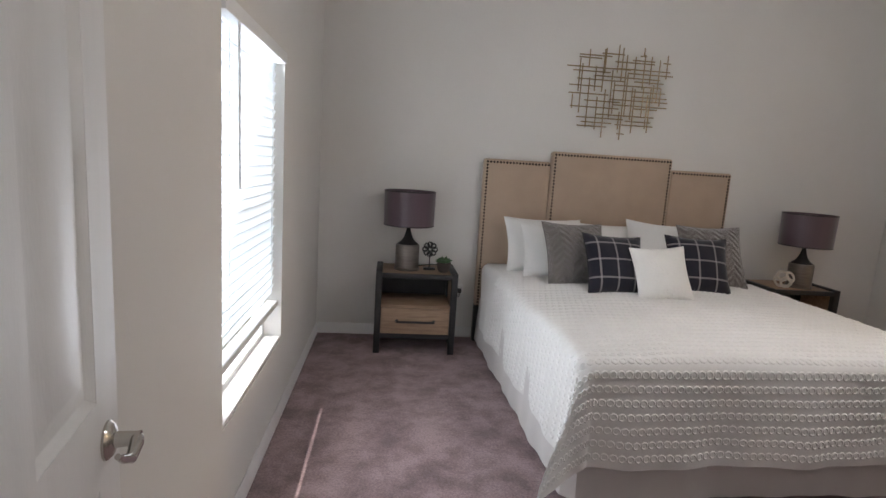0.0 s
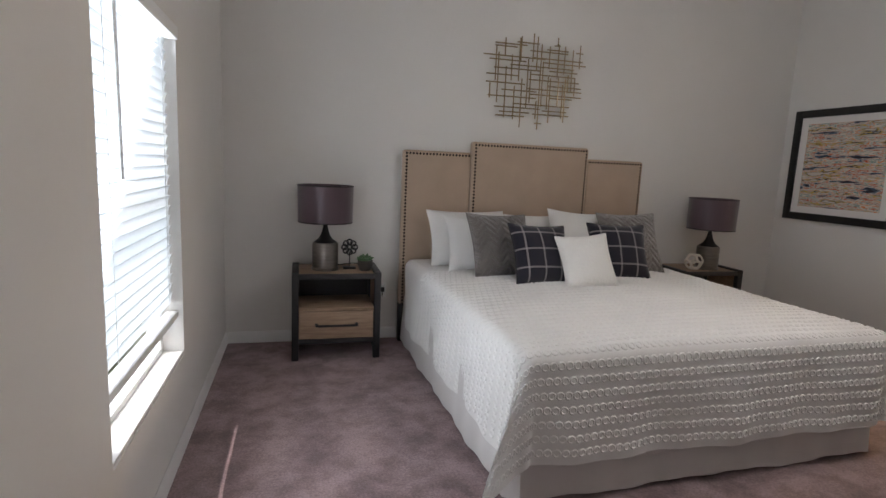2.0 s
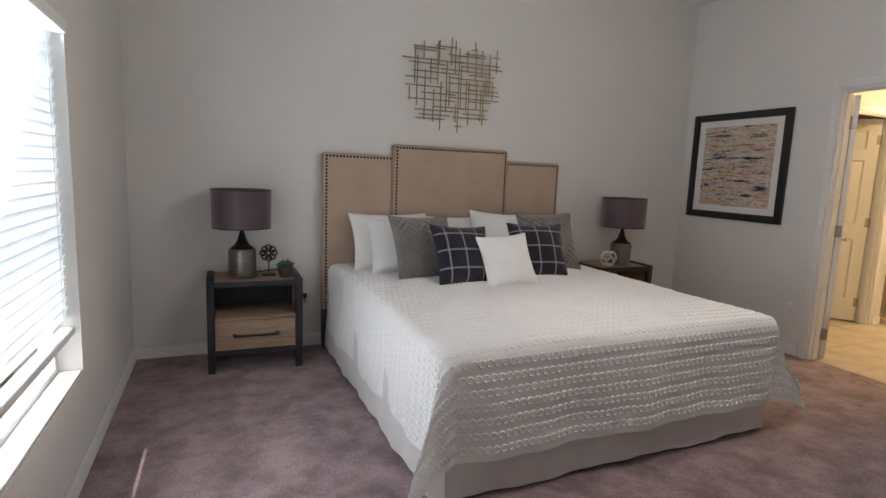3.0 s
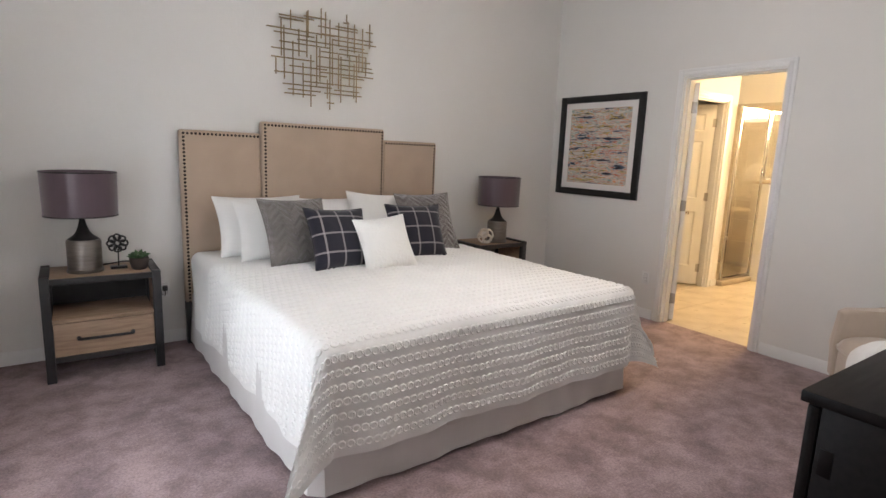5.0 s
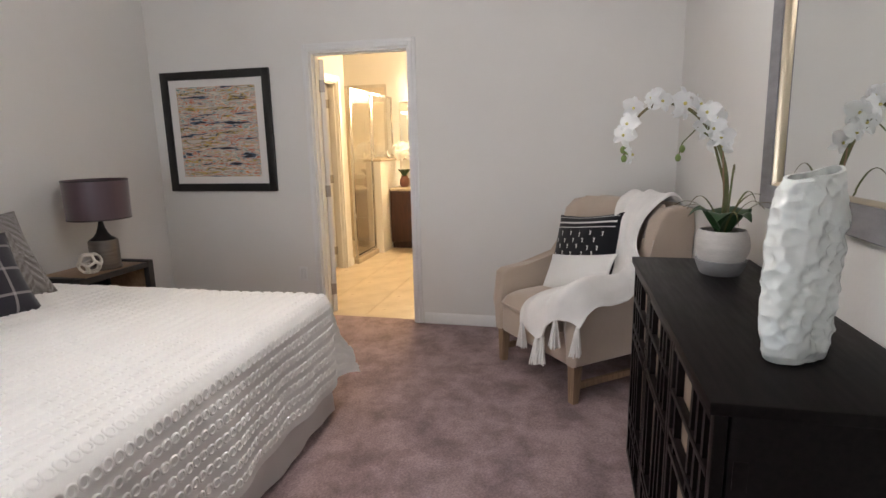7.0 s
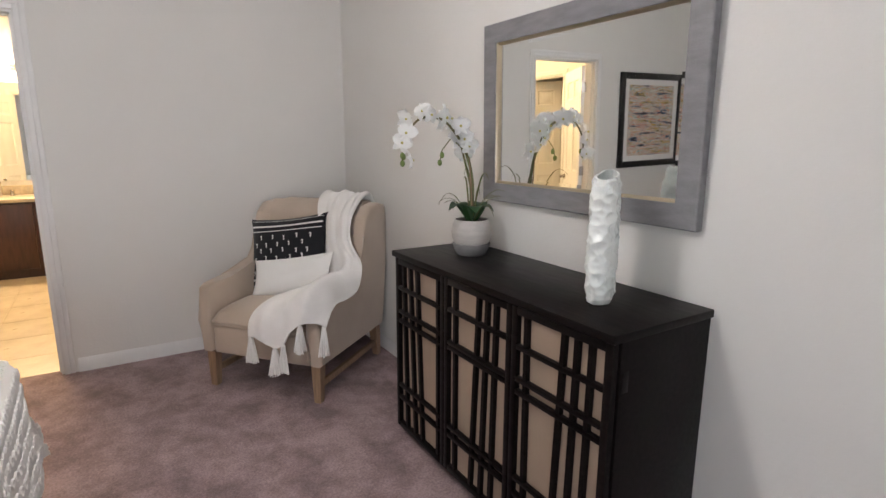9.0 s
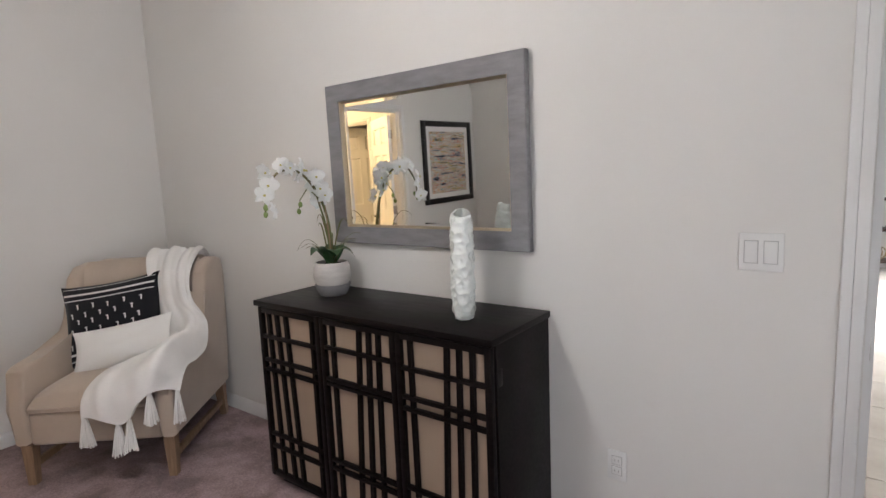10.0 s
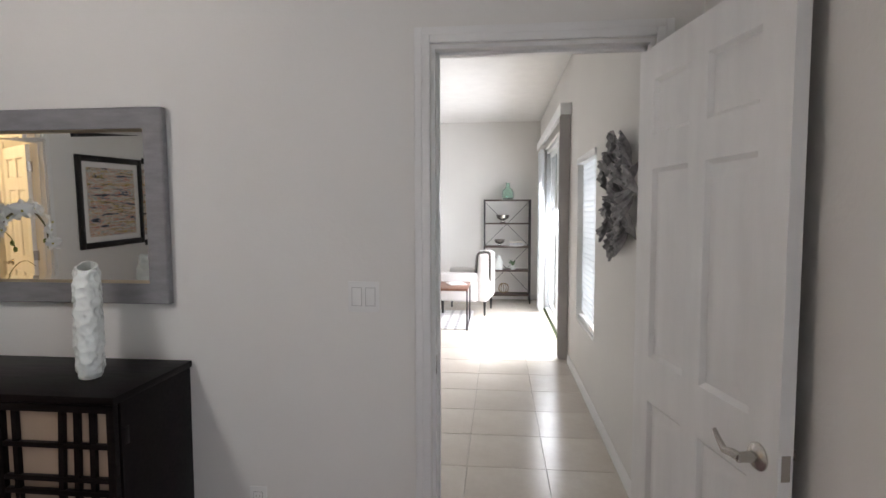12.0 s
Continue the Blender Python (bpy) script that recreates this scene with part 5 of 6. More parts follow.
part("motor", lathe([(0, 2.36), (0.09, 2.362), (0.115, 2.39), (0.12, 2.45), (0.10, 2.49), (0.04, 2.51), (0, 2.512)], 32), HINGE, fan)
for k in range(5):
    m = pose(0, 0, 2.385, 0, 0, 72 * k + 20) @ pose(0, 0, 0, 10, 0, 0)
    bm = bmesh.new()
    outl = [(0.17, -0.055), (0.40, -0.068), (0.60, -0.07), (0.655, -0.05), (0.665, 0.0), (0.655, 0.05), (0.60, 0.07), (0.40, 0.068), (0.17, 0.055)]
    a = [bm.verts.new((x, y, 0.004)) for x, y in outl]
    b = [bm.verts.new((x, y, -0.004)) for x, y in outl]
    bm.faces.new(a), bm.faces.new(b[::-1])
    for i in range(len(outl)):
        j = (i + 1) % len(outl)
        bm.faces.new((a[j], a[i], b[i], b[j]))
    bmesh.ops.transform(bm, matrix=m, verts=bm.verts)
    bl = part("blade", bm, FANBLADE, fan, "dark wooden fan blade")
    part("blade_iron", bm_box(0.10, -0.015, -0.012, 0.24, 0.015, -0.005, 0.002, m=m), HINGE, bl)
part("light_bowl", lathe([(0, 2.275), (0.05, 2.278), (0.095, 2.30), (0.115, 2.335), (0.118, 2.356), (0.10, 2.36)], 32), BOWL, fan, "glowing bowl of the added fan")

# ---------------------------------------------------------------- hall and living room
PETAL = mat("pewter_petal", (0.46, 0.455, 0.46), 0.5, metal=0.15, vary=0.2, scale=20, color2=(0.20, 0.195, 0.20), bump=0.3, bump_scale=120)
hallart = thing("petal_wall_art", pose(W + 0.002, -0.40, 1.585), "grey metal wall sculpture of layered ribbed petals", "wall art")
random.seed(31)
for k in range(35):
    row, col = divmod(k, 5)
    cz = -0.25 + 0.083 * row + random.uniform(-0.03, 0.03)
    reach = 1.0 - 0.45 * abs(cz / 0.26) ** 2
    cy = (-0.30 + 0.145 * col + 0.06 * (row % 2)) * reach + random.uniform(-0.03, 0.03)
    spin = (180 if (row < 3) != (k % 3 == 0 and 0 < row < 6) else 0) + random.uniform(-45, 45)
    lean, size = random.uniform(3, 18), random.uniform(0.8, 1.1)
    bm = bmesh.new()

    def fn(u, v):
        th = radians(-34 + 68 * v)
        rr = 0.012 + size * (0.15 + 0.022 * math.sin(v * 9 + k) - 0.05 * abs(2 * v - 1) ** 3) * u
        return (0.03 * u * u + 0.02 * u * (2 * v - 1) ** 2 + 0.0065 * math.cos(v * 50) * min(1, 3 * u), rr * math.sin(th), rr * math.cos(th))
    sheet(fn, 8, 40, bm, 0.002)
    bmesh.ops.transform(bm, matrix=pose(0.010 + 0.012 * (k % 3), cy + 0.075 * math.sin(radians(spin)), cz - 0.075 * math.cos(radians(spin)), spin, 0, 0) @ pose(0, 0, 0, 0, lean, 0), verts=bm.verts)
    part("petal", bm, PETAL, hallart)
part("back_wire", tube([(0.004, -0.3, 0.0), (0.004, 0.3, 0.0)], 0.004, 6), DARKMETAL, hallart)

# sliding glass door with its valance and gathered vertical blind
slider = new("window_3")
tagged(slider, "white framed sliding glass door to the outside", "", "", "structure")
y0, y1, z0, z1 = SLIDE
xo = W - 0.13
bm = bmesh.new()
for a in ((y0, 0.0, y0 + 0.06, z1), (y1 - 0.06, 0.0, y1, z1), (y0 + 0.06, z1 - 0.06, y1 - 0.06, z1), (y0 + 0.06, 0.0, y1 - 0.06, 0.03)):
    box(bm, xo, a[0], a[1], xo + 0.1, a[2], a[3], 0.004)
part("window_frame", bm, VINYL, slider)
for k, (a, b) in enumerate(((y0 + 0.06, (y0 + y1) / 2 + 0.03), ((y0 + y1) / 2 - 0.03, y1 - 0.06))):
    bm = bmesh.new()
    x = xo + 0.015 + 0.04 * k
    for q in ((a, 0.03, a + 0.07, z1 - 0.06), (b - 0.07, 0.03, b, z1 - 0.06), (a + 0.07, 0.03, b - 0.07, 0.11), (a + 0.07, z1 - 0.13, b - 0.07, z1 - 0.06)):
        box(bm, x, q[0], q[1], x + 0.035, q[2], q[3], 0.003)
    fr = part("sash", bm, VINYL, slider)
    p = part("pane", bm_box(x + 0.014, a + 0.07, 0.11, x + 0.019, b - 0.07, z1 - 0.13), PANE, fr)
    p.visible_shadow = False
GREYV = mat("grey_taupe_vane", (0.40, 0.375, 0.36), 0.8, vary=0.04, bump=0.2, bump_scale=200)
val = thing("blind_valance", pose(W, 0, 0), "white valance board above the sliding door", "valance")
part("board", bm_box(0.098, y0 - 0.1, z1 + 0.0, 0.11, y1 + 0.14, z1 + 0.11, 0.003), VINYL, val)
part("return", bm_box(0.0015, y1 + 0.128, z1, 0.0975, y1 + 0.14, z1 + 0.11, 0.003), VINYL, val)
part("top_board", bm_box(0.0015, y0 - 0.1, z1 + 0.1, 0.0975, y1 + 0.1275, z1 + 0.11), VINYL, val)
vanes = thing("vertical_blind", pose(W, 0, 0), "taupe vertical blind gathered at one end of the door", "blind")
for k in range(9):
    part("vane", bm_box(0.012, y1 + 0.10 - k * 0.018, 0.02, 0.094, y1 + 0.102 - k * 0.018, z1 + 0.02), GREYV, vanes)
curtain = thing("white_curtain", pose(W, 0, 0), "white gathered vertical blind at the far end of the door", "curtain")
part("cloth", sheet(lambda u, v: (0.06 + 0.03 * math.sin(u * 60), y0 - 0.10 + 0.45 * u, 0.02 + 2.38 * v), 90, 2, thick=0.003), SLAT, curtain)

shelf = thing("corner_shelf", pose(0.45, -6.33, 0), "tall black metal open shelf with five wooden boards", "shelf")
SHW, SHD = 0.37, 0.17
levels = [0.13, 0.53, 0.92, 1.30, 1.68]
DARKWOOD = mat("dark_brown_wood", (0.075, 0.045, 0.032), 0.5, vary=0.2, stretch=(1, 8, 8))
for sx in (-1, 1):
    for sy in (-1, 1):
        part("post", bm_box(sx * SHW - 0.011, sy * SHD - 0.011, 0, sx * SHW + 0.011, sy * SHD + 0.011, 1.69, 0.002), BLACKMETAL, shelf)
    for i in range(12):
        z = 0.22 + i * 0.122
        part("side_rung", tube([(sx * SHW, -SHD, z), (sx * SHW, SHD, z)], 0.004, 6), BLACKMETAL, shelf)
for z in levels:
    part("board", bm_box(-SHW + 0.012, -SHD + 0.004, z - 0.011, SHW - 0.012, SHD - 0.004, z + 0.011, 0.002), DARKWOOD, shelf)
for a, b in ((0.15, 0.92), (0.92, 1.66)):
    for s in (-1, 1):
        part("brace", tube([(s * SHW, -SHD, a), (-s * SHW, -SHD, b)], 0.004, 6), BLACKMETAL, shelf)
GREENGLASS = glass("green_glass", (0.74, 0.92, 0.85), 0.02)
bot = thing("glass_bottle", pose(0.44, -6.33, 1.692), "pale green glass demijohn bottle on the shelf", "bottle")
part("body", lathe([(0, 0), (0.085, 0.002), (0.098, 0.03), (0.098, 0.11), (0.08, 0.16), (0.035, 0.20), (0.03, 0.26), (0.036, 0.275), (0.026, 0.275), (0.026, 0.20), (0.07, 0.155), (0.09, 0.10), (0.09, 0.03), (0, 0.008)], 28), GREENGLASS, bot)
SILVER = mat("antique_silver", (0.45, 0.43, 0.41), 0.25, metal=0.9, vary=0.1)


def bowl_thing(x, y, z, s, label):
    b = thing("bowl", pose(x, y, z), label, "bowl")
    part("body", lathe([(0, 0), (0.05 * s, 0), (0.02 * s, 0.02 * s), (0.02 * s, 0.04 * s), (0.09 * s, 0.07 * s), (0.115 * s, 0.13 * s), (0.11 * s, 0.13 * s), (0.085 * s, 0.08 * s), (0, 0.055 * s)], 28), SILVER, b)


bowl_thing(0.52, -6.3, 1.312, 1.0, "antique silver footed bowl on the shelf")
bowl_thing(0.57, -6.3, 0.932, 0.8, "small antique silver bowl on the shelf")
jar = thing("white_jar", pose(0.58, -6.28, 0.542), "white ceramic bottle-shaped vase on the shelf", "vase")
part("body", lathe([(0, 0), (0.06, 0), (0.072, 0.05), (0.07, 0.13), (0.03, 0.19), (0.03, 0.23), (0.02, 0.23), (0, 0.19)], 24), CERAMIC, jar)
pl2 = thing("potted_plant", pose(0.35, -6.28, 0.542), "small green plant in a white pot on the shelf", "plant")
part("pot", lathe([(0, 0), (0.035, 0), (0.045, 0.07), (0.038, 0.07), (0, 0.06)], 20), CERAMIC, pl2)
bm = bmesh.new()
random.seed(5)
for k in range(30):
    a, r = random.uniform(0, 6.28), random.uniform(0.02, 0.08)
    tube([(0, 0, 0.06), (r * 0.5 * math.cos(a), r * 0.5 * math.sin(a), 0.11), (r * math.cos(a), r * math.sin(a), 0.12 + random.uniform(-0.02, 0.05))], [0.003, 0.009, 0.001], 5, bm)
part("foliage", bm, LEAF, pl2)
for k, col in enumerate(((0.75, 0.74, 0.72), (0.5, 0.5, 0.52), (0.7, 0.66, 0.6))):
    bk = thing("book", pose(0.30, -6.3, 0.932 + 0.026 * k), "pale hardback book lying flat on the shelf", "book", "books on the shelf")
    part("cover", bm_box(-0.11, -0.075, 0, 0.11, 0.075, 0.025, 0.002), mat("book_cover", col, 0.6), bk)
orb = thing("gold_orb", pose(0.50, -6.3, 0.142), "gold openwork orb on the lowest shelf", "ornament")
bm = bmesh.new()
for k in range(6):
    m = pose(0, 0, 0.09, 90, 0, 30 * k)
    pts = [m @ Vector((0.085 * math.cos(a), 0.085 * math.sin(a), 0)) for a in (2 * math.pi * i / 24 for i in range(25))]
    tube(pts, 0.004, 5, bm)
part("rings", bm, BRASS, orb)

PINKW = mat("white_linen_chair", (0.70, 0.67, 0.65), 0.9, vary=0.03, bump=0.3, bump_scale=300)
lchair = thing("living_room_chair", pose(1.04, -5.42, 0, 0, 0, 82), "white upholstered armchair with a grey throw over its arm", "armchair")
part("seat", bm_box(-0.33, -0.36, 0.20, 0.33, 0.22, 0.45, 0.04, seg=3), PINKW, lchair)
part("backrest", bm_box(-0.35, 0.20, 0.20, 0.35, 0.36, 0.90, 0.05, seg=3), PINKW, lchair)
for s in (-1, 1):
    part("arm", bm_box(s * 0.33 - 0.055, -0.36, 0.20, s * 0.33 + 0.055, 0.2, 0.62, 0.04, seg=3), PINKW, lchair)
    for y in (-0.32, 0.30):
        part("leg", lathe([(0.014, 0), (0.022, 0.2), (0, 0.2)], 10, pose(s * 0.3, y, 0)), BLACKFRAME, lchair)
lthrow = thing("grey_throw", pose(1.04, -5.42, 0, 0, 0, 82), "grey throw draped over the living room chair", "blanket")
part("cloth", sheet(lambda u, v: spline([(0.0, 0.385, 0.5), (0.0, 0.38, 0.88), (0.0, 0.28, 0.925), (0.0, 0.185, 0.86), (0, 0.15, 0.5)], v) + Vector((0.1 + 0.22 * u, 0, 0.006 * math.sin(u * 25) + 0.004)), 20, 30, thick=0.006), GREYCLOTH, lthrow)
table = thing("side_table", pose(1.13, -4.40, 0), "low wooden side table on thin black metal legs", "table")
part("tabletop", bm_box(-0.16, -0.35, 0.50, 0.36, 0.35, 0.53, 0.004), mat("reddish_wood", (0.20, 0.095, 0.06), 0.4, vary=0.15, stretch=(1, 8, 8)), table)
for x, y in ((-0.15, -0.34), (-0.15, 0.34), (0.35, -0.34), (0.35, 0.34)):
    part("leg", bm_box(x - 0.009, y - 0.009, 0, x + 0.009, y + 0.009, 0.4995), BLACKMETAL, table)
for x in (-0.15, 0.35):
    part("foot_bar", bm_box(x - 0.008, -0.33, 0.0, x + 0.008, 0.33, 0.012), BLACKMETAL, table)
mag = thing("magazine", pose(1.15, -4.5, 0.531, 0, 0, 20), "open magazine lying on the side table", "magazine")
part("pages", bm_box(-0.11, -0.14, 0, 0.11, 0.14, 0.012, 0.003), MATBOARD, mag)
rug = thing("patterned_rug", pose(1.80, -4.65, 0.0), "grey and white patterned area rug on the tiles", "rug")
part("rug", bm_box(-0.85, -0.75, 0.001, 1.1, 0.55, 0.012, 0.003), banded("grey_white_weave", (0.62, 0.60, 0.58), (0.12, 0.12, 0.13), [(0, -0.8 + 0.13 * i, 0.02) for i in range(14)] + [(1, -0.7 + 0.16 * i, 0.015) for i in range(8)]), rug)

# ---------------------------------------------------------------- bathroom
VAN = mat("dark_cherry_vanity", (0.050, 0.017, 0.014), 0.35, vary=0.2, stretch=(6, 6, 1))
COUNTER = mat("beige_stone_counter", (0.50, 0.42, 0.32), 0.25, vary=0.12, scale=25, fine=0.1, fine_scale=80)
BTILE = mat("beige_shower_tile", (0.58, 0.50, 0.40), 0.3, vary=0.08, scale=3, rand=0.06, fine=0.05, fine_scale=40)
vanity = thing("vanity_cabinet", pose(7.60, 3.655, 0), "dark cherry bathroom vanity with two knobbed doors", "cabinet")
part("body", bm_box(0.02, -1.7, 0.09, 0.54, -0.002, 0.775), VAN, vanity)
part("toe_kick", bm_box(0.08, -1.7, 0.0, 0.54, -0.002, 0.089), VAN, vanity)
for k in range(4):
    a = -0.012 - 0.42 * k
    dr = part("door", bm_box(0.0, a - 0.412, 0.10, 0.0195, a, 0.765, 0.003), VAN, vanity)
    kb = part("knob", lathe([(0.006, 0), (0.006, 0.014), (0.014, 0.02), (0.012, 0.03), (0, 0.032)], 14, pose(0.0, a - (0.37 if k % 2 == 0 else 0.045), 0.71, 0, -90, 0)), CHROME, dr, "nickel knob")
counter = thing("vanity_counter", pose(7.57, 3.655, 0.778), "beige stone vanity counter with a backsplash", "counter")
part("slab", bm_box(0, -1.75, 0, 0.575, -0.002, 0.035, 0.006), COUNTER, counter)
part("backsplash", bm_box(0.555, -1.75, 0.0355, 0.575, -0.002, 0.13, 0.003), COUNTER, counter)
faucet = thing("faucet", pose(7.98, 3.08, 0.8135), "chrome bathroom faucet with two handles", "faucet")
part("spout", tube([(0, 0, 0.002), (0, 0, 0.12), (-0.02, 0, 0.15), (-0.08, 0, 0.15), (-0.10, 0, 0.125)], 0.011, 10), CHROME, faucet)
for s in (-1, 1):
    part("handle", lathe([(0, 0), (0.02, 0), (0.014, 0.04), (0.018, 0.06), (0, 0.065)], 14, pose(0, s * 0.09, 0.0)), CHROME, faucet)
vmir = thing("vanity_mirror", pose(8.148, 2.85, 1.44), "frameless bathroom mirror above the vanity", "mirror")
part("glass", bm_box(-0.006, -0.85, -0.485, 0, 0.80, 0.52), MIRROR, vmir)
vlight = thing("vanity_light", pose(8.148, 3.05, 2.10), "bathroom light bar with lit frosted glass shades", "light")
part("bar", bm_box(-0.05, -0.40, -0.03, 0, 0.40, 0.03, 0.006), CHROME, vlight)
VGLOW = glow("lit_frosted_shade", (1.0, 0.82, 0.55), 30.0)
for k in range(4):
    yy = -0.33 + 0.22 * k
    part("shade", lathe([(0.03, 0.08), (0.06, 0.0), (0.085, -0.12), (0.08, -0.12), (0.055, 0.0), (0.02, 0.075)], 20, pose(-0.11, yy, 0.02)), VGLOW, vlight, "lit frosted glass shade")
    part("arm", tube([(-0.05, yy, 0.02), (-0.11, yy, 0.085)], 0.008, 8), CHROME, vlight)
bvase = thing("flower_arrangement", pose(7.80, 3.50, 0.8135), "white flowers in a reddish-brown vase on the vanity", "flowers")
part("vase", lathe([(0, 0), (0.05, 0), (0.07, 0.05), (0.062, 0.11), (0.04, 0.14), (0.045, 0.155), (0.03, 0.15), (0, 0.13)], 24), mat("red_brown_glaze", (0.16, 0.06, 0.045), 0.3, vary=0.15), bvase)
random.seed(17)
bm = bmesh.new()
for k in range(14):
    a = random.uniform(0, 6.28)
    tube([(0, 0, 0.13), (0.05 * math.cos(a), 0.05 * math.sin(a), 0.22), (0.09 * math.cos(a), 0.09 * math.sin(a), 0.24)], [0.004, 0.018, 0.002], 6, bm)
part("leaves", bm, ORLEAF, bvase)
for k in range(26):
    a, e = random.uniform(0, 6.28), random.uniform(0.05, 1.3)
    p = Vector((0.19 * math.cos(a) * math.cos(e), 0.22 * math.sin(a) * math.cos(e), 0.38 + 0.17 * math.sin(e)))
    f = new("flower", flower_me)
    f.parent = bvase
    f.matrix_local = Matrix.Translation(p) @ pose(0, 0, 0, random.uniform(-40, 40), random.uniform(0, 90), math.degrees(a) - 90) @ Matrix.Diagonal((1.9, 1.9, 1.9, 1))
knee = structure("wall_shower_knee", bm_box(7.32, 3.665, 0, 8.15, 3.80, 1.17), WALL, "half-height shower wall with a stone cap")
tagged(part("knee_cap", bm_box(7.30, 3.645, 1.171, 8.149, 3.82, 1.20, 0.004), COUNTER, knee))
shower = thing("shower_enclosure", pose(0, 3.765, 0), "framed glass shower enclosure with chrome posts", "shower")
SHG = glass("shower_glass", (0.95, 0.97, 0.95))
for a, b, z in ((6.66, 7.30, 0.06), (7.34, 8.13, 1.215)):
    bm = bmesh.new()
    for q in ((a - 0.012, z, a + 0.015, 2.02), (b - 0.015, z, b + 0.008, 2.02), (a + 0.015, 1.985, b - 0.015, 2.02), (a + 0.015, z, b - 0.015, z + 0.035)):
        box(bm, q[0], -0.015, q[1], q[2], 0.015, q[3], 0.003)
    fr = part("frame", bm, CHROME, shower)
    p = part("pane", bm_box(a + 0.015, -0.004, z + 0.035, b - 0.015, 0.004, 1.985), SHG, fr)
    p.visible_shadow = False
part("threshold", bm_box(6.625, -0.04, 0.0, 7.315, 0.06, 0.058, 0.006), COUNTER, shower)

# shower tiles on two walls
st = structure("shower_tile_wall", bm_box(6.63, 4.795, 0, 8.14, 4.808, 2.2), GROUT, "beige tiled shower wall")
st2 = structure("shower_tile_side", bm_box(8.135, 3.83, 0, 8.148, 4.79, 2.2), GROUT, "beige tiled shower wall")
tm = mesh_of(bm_box(0, -0.006, 0, 0.296, 0, 0.296, 0.002, seg=1), "tile")
tm.materials.append(BTILE)
for i in range(5):
    for j in range(7):
        t = new("tile", tm)
        t.parent = st
        t.matrix_local = pose(6.635 + 0.30 * i, 4.794, 0.05 + 0.302 * j)
for i in range(3):
    for j in range(7):
        t = new("tile", tm)
        t.parent = st2
        t.matrix_local = pose(8.134, 4.75 - 0.30 * i, 0.05 + 0.302 * j, 0, 0, -90)

# ---------------------------------------------------------------- outside
GRASS = mat("lawn", (0.09, 0.13, 0.05), 0.9, vary=0.2, scale=2, bump=0.6, bump_scale=60)
STUCCO = mat("pale_stucco", (0.62, 0.60, 0.56), 0.9, vary=0.04, bump=0.3, bump_scale=40)
PAVER = mat("pale_patio_concrete", (0.55, 0.53, 0.50), 0.85, vary=0.06, bump=0.2, bump_scale=40)
structure("ground", sheet(lambda u, v: (-150 + 300 * u, -150 + 300 * v, -0.16), 6, 6), GRASS, "green lawn that reaches to the horizon")
structure("pavement_patio", bm_box(-9.0, -9.0, -0.155, W - 0.17, -2.2, -0.04), PAVER, "pale concrete patio outside the sliding door")
# added emissive panel: whites out the slider's view and brightens the living room
tagged(part("backdrop", bm_box(-5.2, -14.0, -0.03, -5.1, -2.0, 4.2), glow("outdoor_glow_panel", (0.95, 0.98, 1.0), 2.6)), "plain glowing panel added beyond the patio for overexposed daylight", "", "", "structure")
ROOF = mat("grey_shingle", (0.20, 0.19, 0.18), 0.9, vary=0.1, bump=0.5, bump_scale=30)
house = thing("neighbour_house", pose(-13, 3, -0.16), "pale stucco single-storey house beyond the lawn", "house")
part("wall", bm_box(-6, -9, 0, 0, 9, 2.9), STUCCO, house)
bm = bmesh.new()
vs = [bm.verts.new(p) for p in ((0.5, -9.5, 2.901), (0.5, 9.5, 2.901), (-6.5, 9.5, 2.901), (-6.5, -9.5, 2.901), (-3, -6, 4.6), (-3, 6, 4.6))]
for q in ((0, 1, 5, 4), (1, 2, 5), (2, 3, 4, 5), (3, 0, 4), (3, 2, 1, 0)):
    bm.faces.new([vs[i] for i in q])
part("roof", bm, ROOF, house)
for y in (-6, -2.5, 1.5, 5.5):
    wn2 = part("window", bm_box(0.001, y - 0.6, 0.9, 0.06, y + 0.6, 2.2), VINYL, house, "white framed window")
    part("pane", bm_box(0.061, y - 0.52, 0.98, 0.066, y + 0.52, 2.12), mat("dark_window_glass", (0.05, 0.07, 0.08), 0.1), wn2)
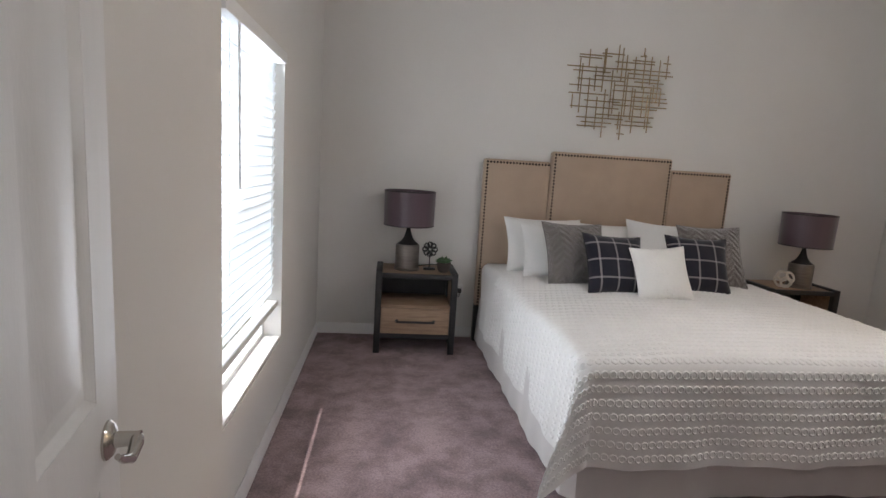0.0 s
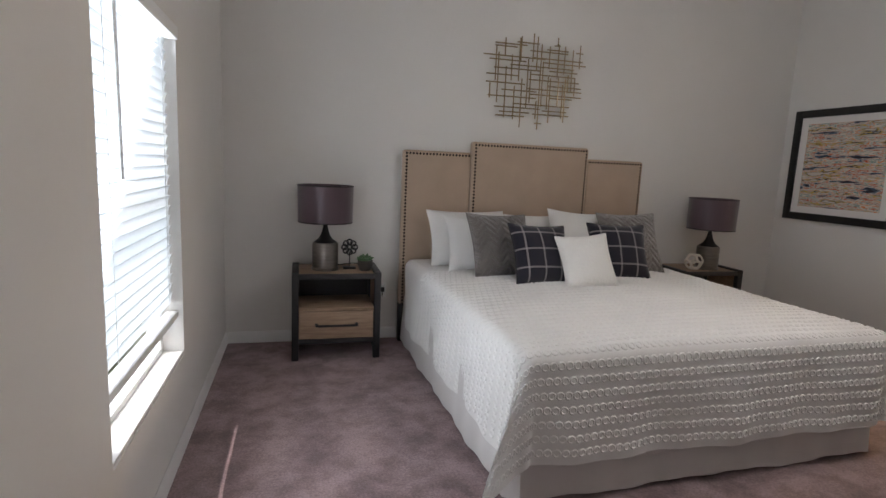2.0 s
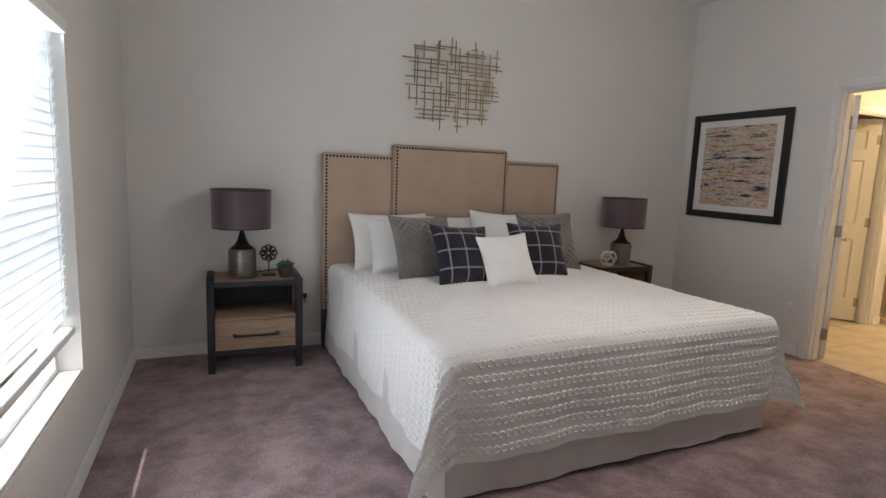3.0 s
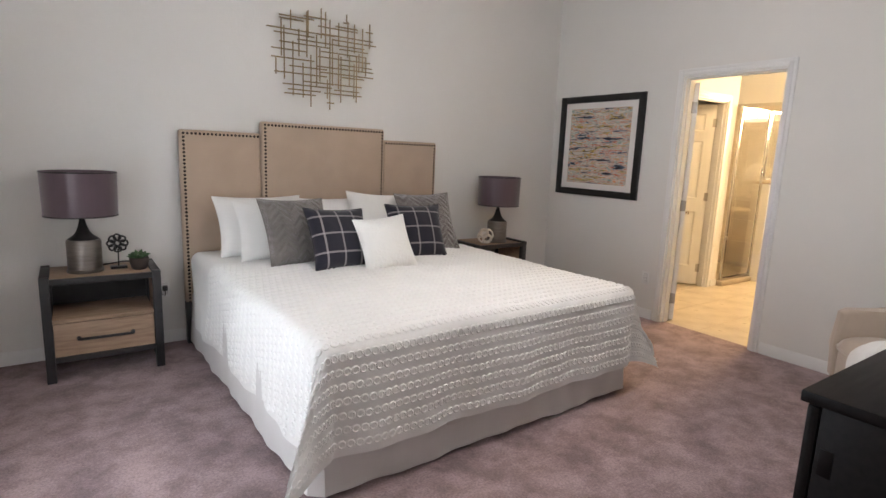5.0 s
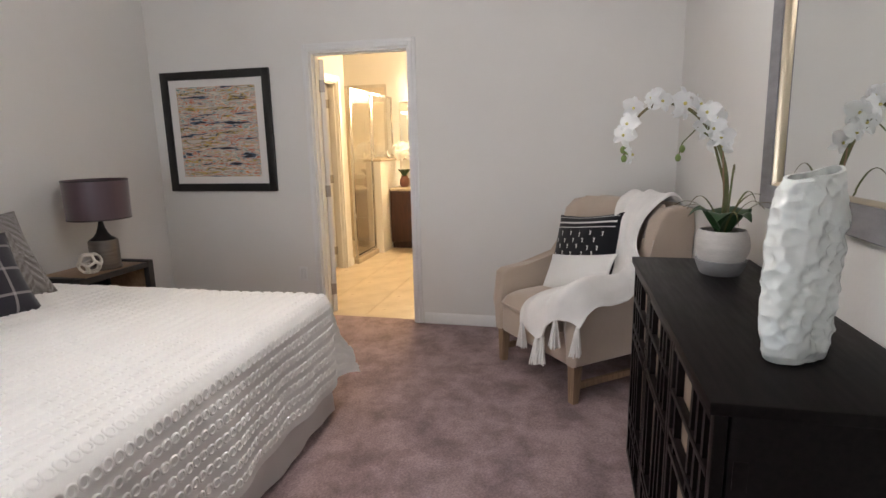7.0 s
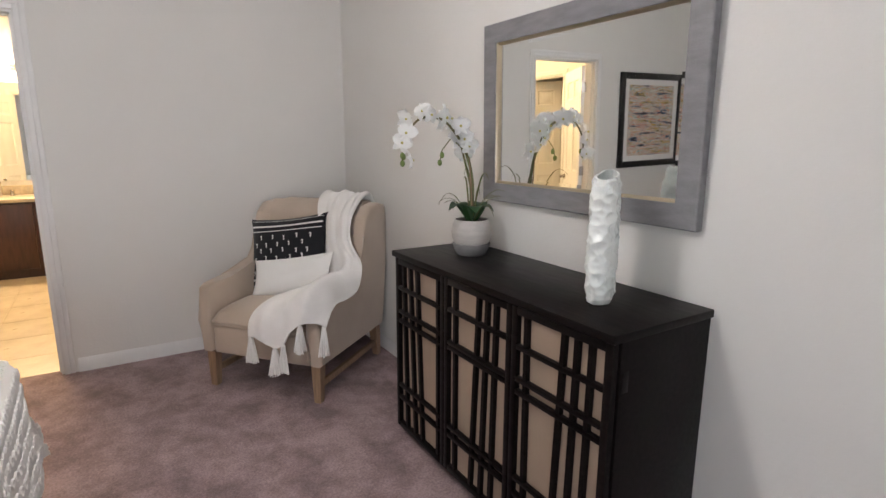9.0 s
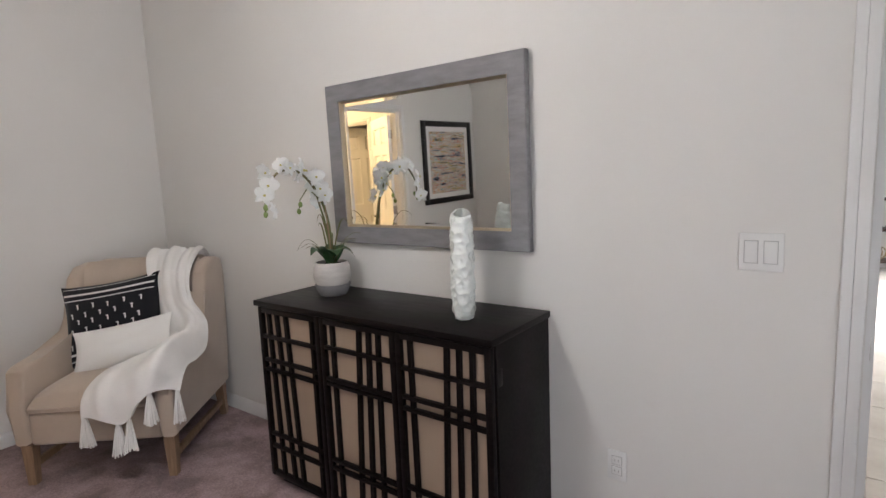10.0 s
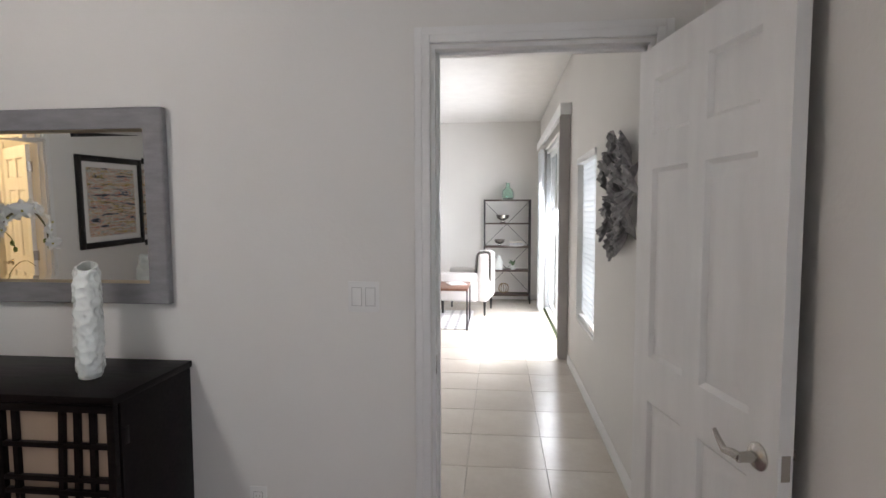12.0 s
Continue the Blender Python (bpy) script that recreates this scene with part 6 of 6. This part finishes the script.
hedge = tagged(new("hedge"), "clipped green shrubs along the neighbouring house", "shrubs", "", "stuff")
random.seed(40)
verts, faces = [], []
for k in range(3500):
    c = Vector((-12.2 + random.gauss(0, 0.28), random.uniform(-5, 11), random.uniform(-0.1, 0.75) * (0.8 + 0.25 * math.sin(k * 0.01))))
    d1, d2 = Vector((random.uniform(-1, 1), random.uniform(-1, 1), random.uniform(-1, 1))).normalized() * 0.07, Vector((random.uniform(-1, 1), random.uniform(-1, 1), random.uniform(-1, 1))).normalized() * 0.035
    b = len(verts)
    verts += [c - d1, c + d2, c + d1, c - d2]
    faces.append((b, b + 1, b + 2, b + 3))
me = bpy.data.meshes.new("hedge")
me.from_pydata(verts, [], faces)
me.materials.append(mat("hedge_leaf", (0.06, 0.11, 0.035), 0.6, vary=0.2))
hg = new("foliage", me)
hg.parent = hedge

# ---------------------------------------------------------------- floor tiles
TP = 0.4572
tile_bm = bm_box(0.002, 0.002, -0.011, TP - 0.002, TP - 0.002, 0.0, 0.0018, seg=1)
tile_me = mesh_of(tile_bm, "tile")
tile_me.materials.append(TILE)
fl, fb = bpy.data.objects["floor_living"], bpy.data.objects["floor_bath"]


def tile_run(parent, x0, x1, y0, y1, ox, oy):
    i0, j0 = math.floor((x0 - ox) / TP), math.floor((y0 - oy) / TP)
    for i in range(i0, math.ceil((x1 - ox) / TP)):
        for j in range(j0, math.ceil((y1 - oy) / TP)):
            ax, bx = max(x0, ox + i * TP), min(x1, ox + (i + 1) * TP)
            ay, by = max(y0, oy + j * TP), min(y1, oy + (j + 1) * TP)
            if bx - ax < 0.01 or by - ay < 0.01:
                continue
            t = new("tile", tile_me)
            t.parent = parent
            t.matrix_local = Matrix.Translation((ax, ay, 0)) @ Matrix.Diagonal(((bx - ax) / TP, (by - ay) / TP, 1, 1))


tile_run(fl, W, 4.82, -6.6, S - 0.035, 0.315, -0.448)
tile_me = tile_me.copy()
tile_me.materials.clear()
tile_me.materials.append(BATHTILE)
tile_run(fb, E + 0.065, 8.15, 1.5, 4.81, 0.1, 0.2)
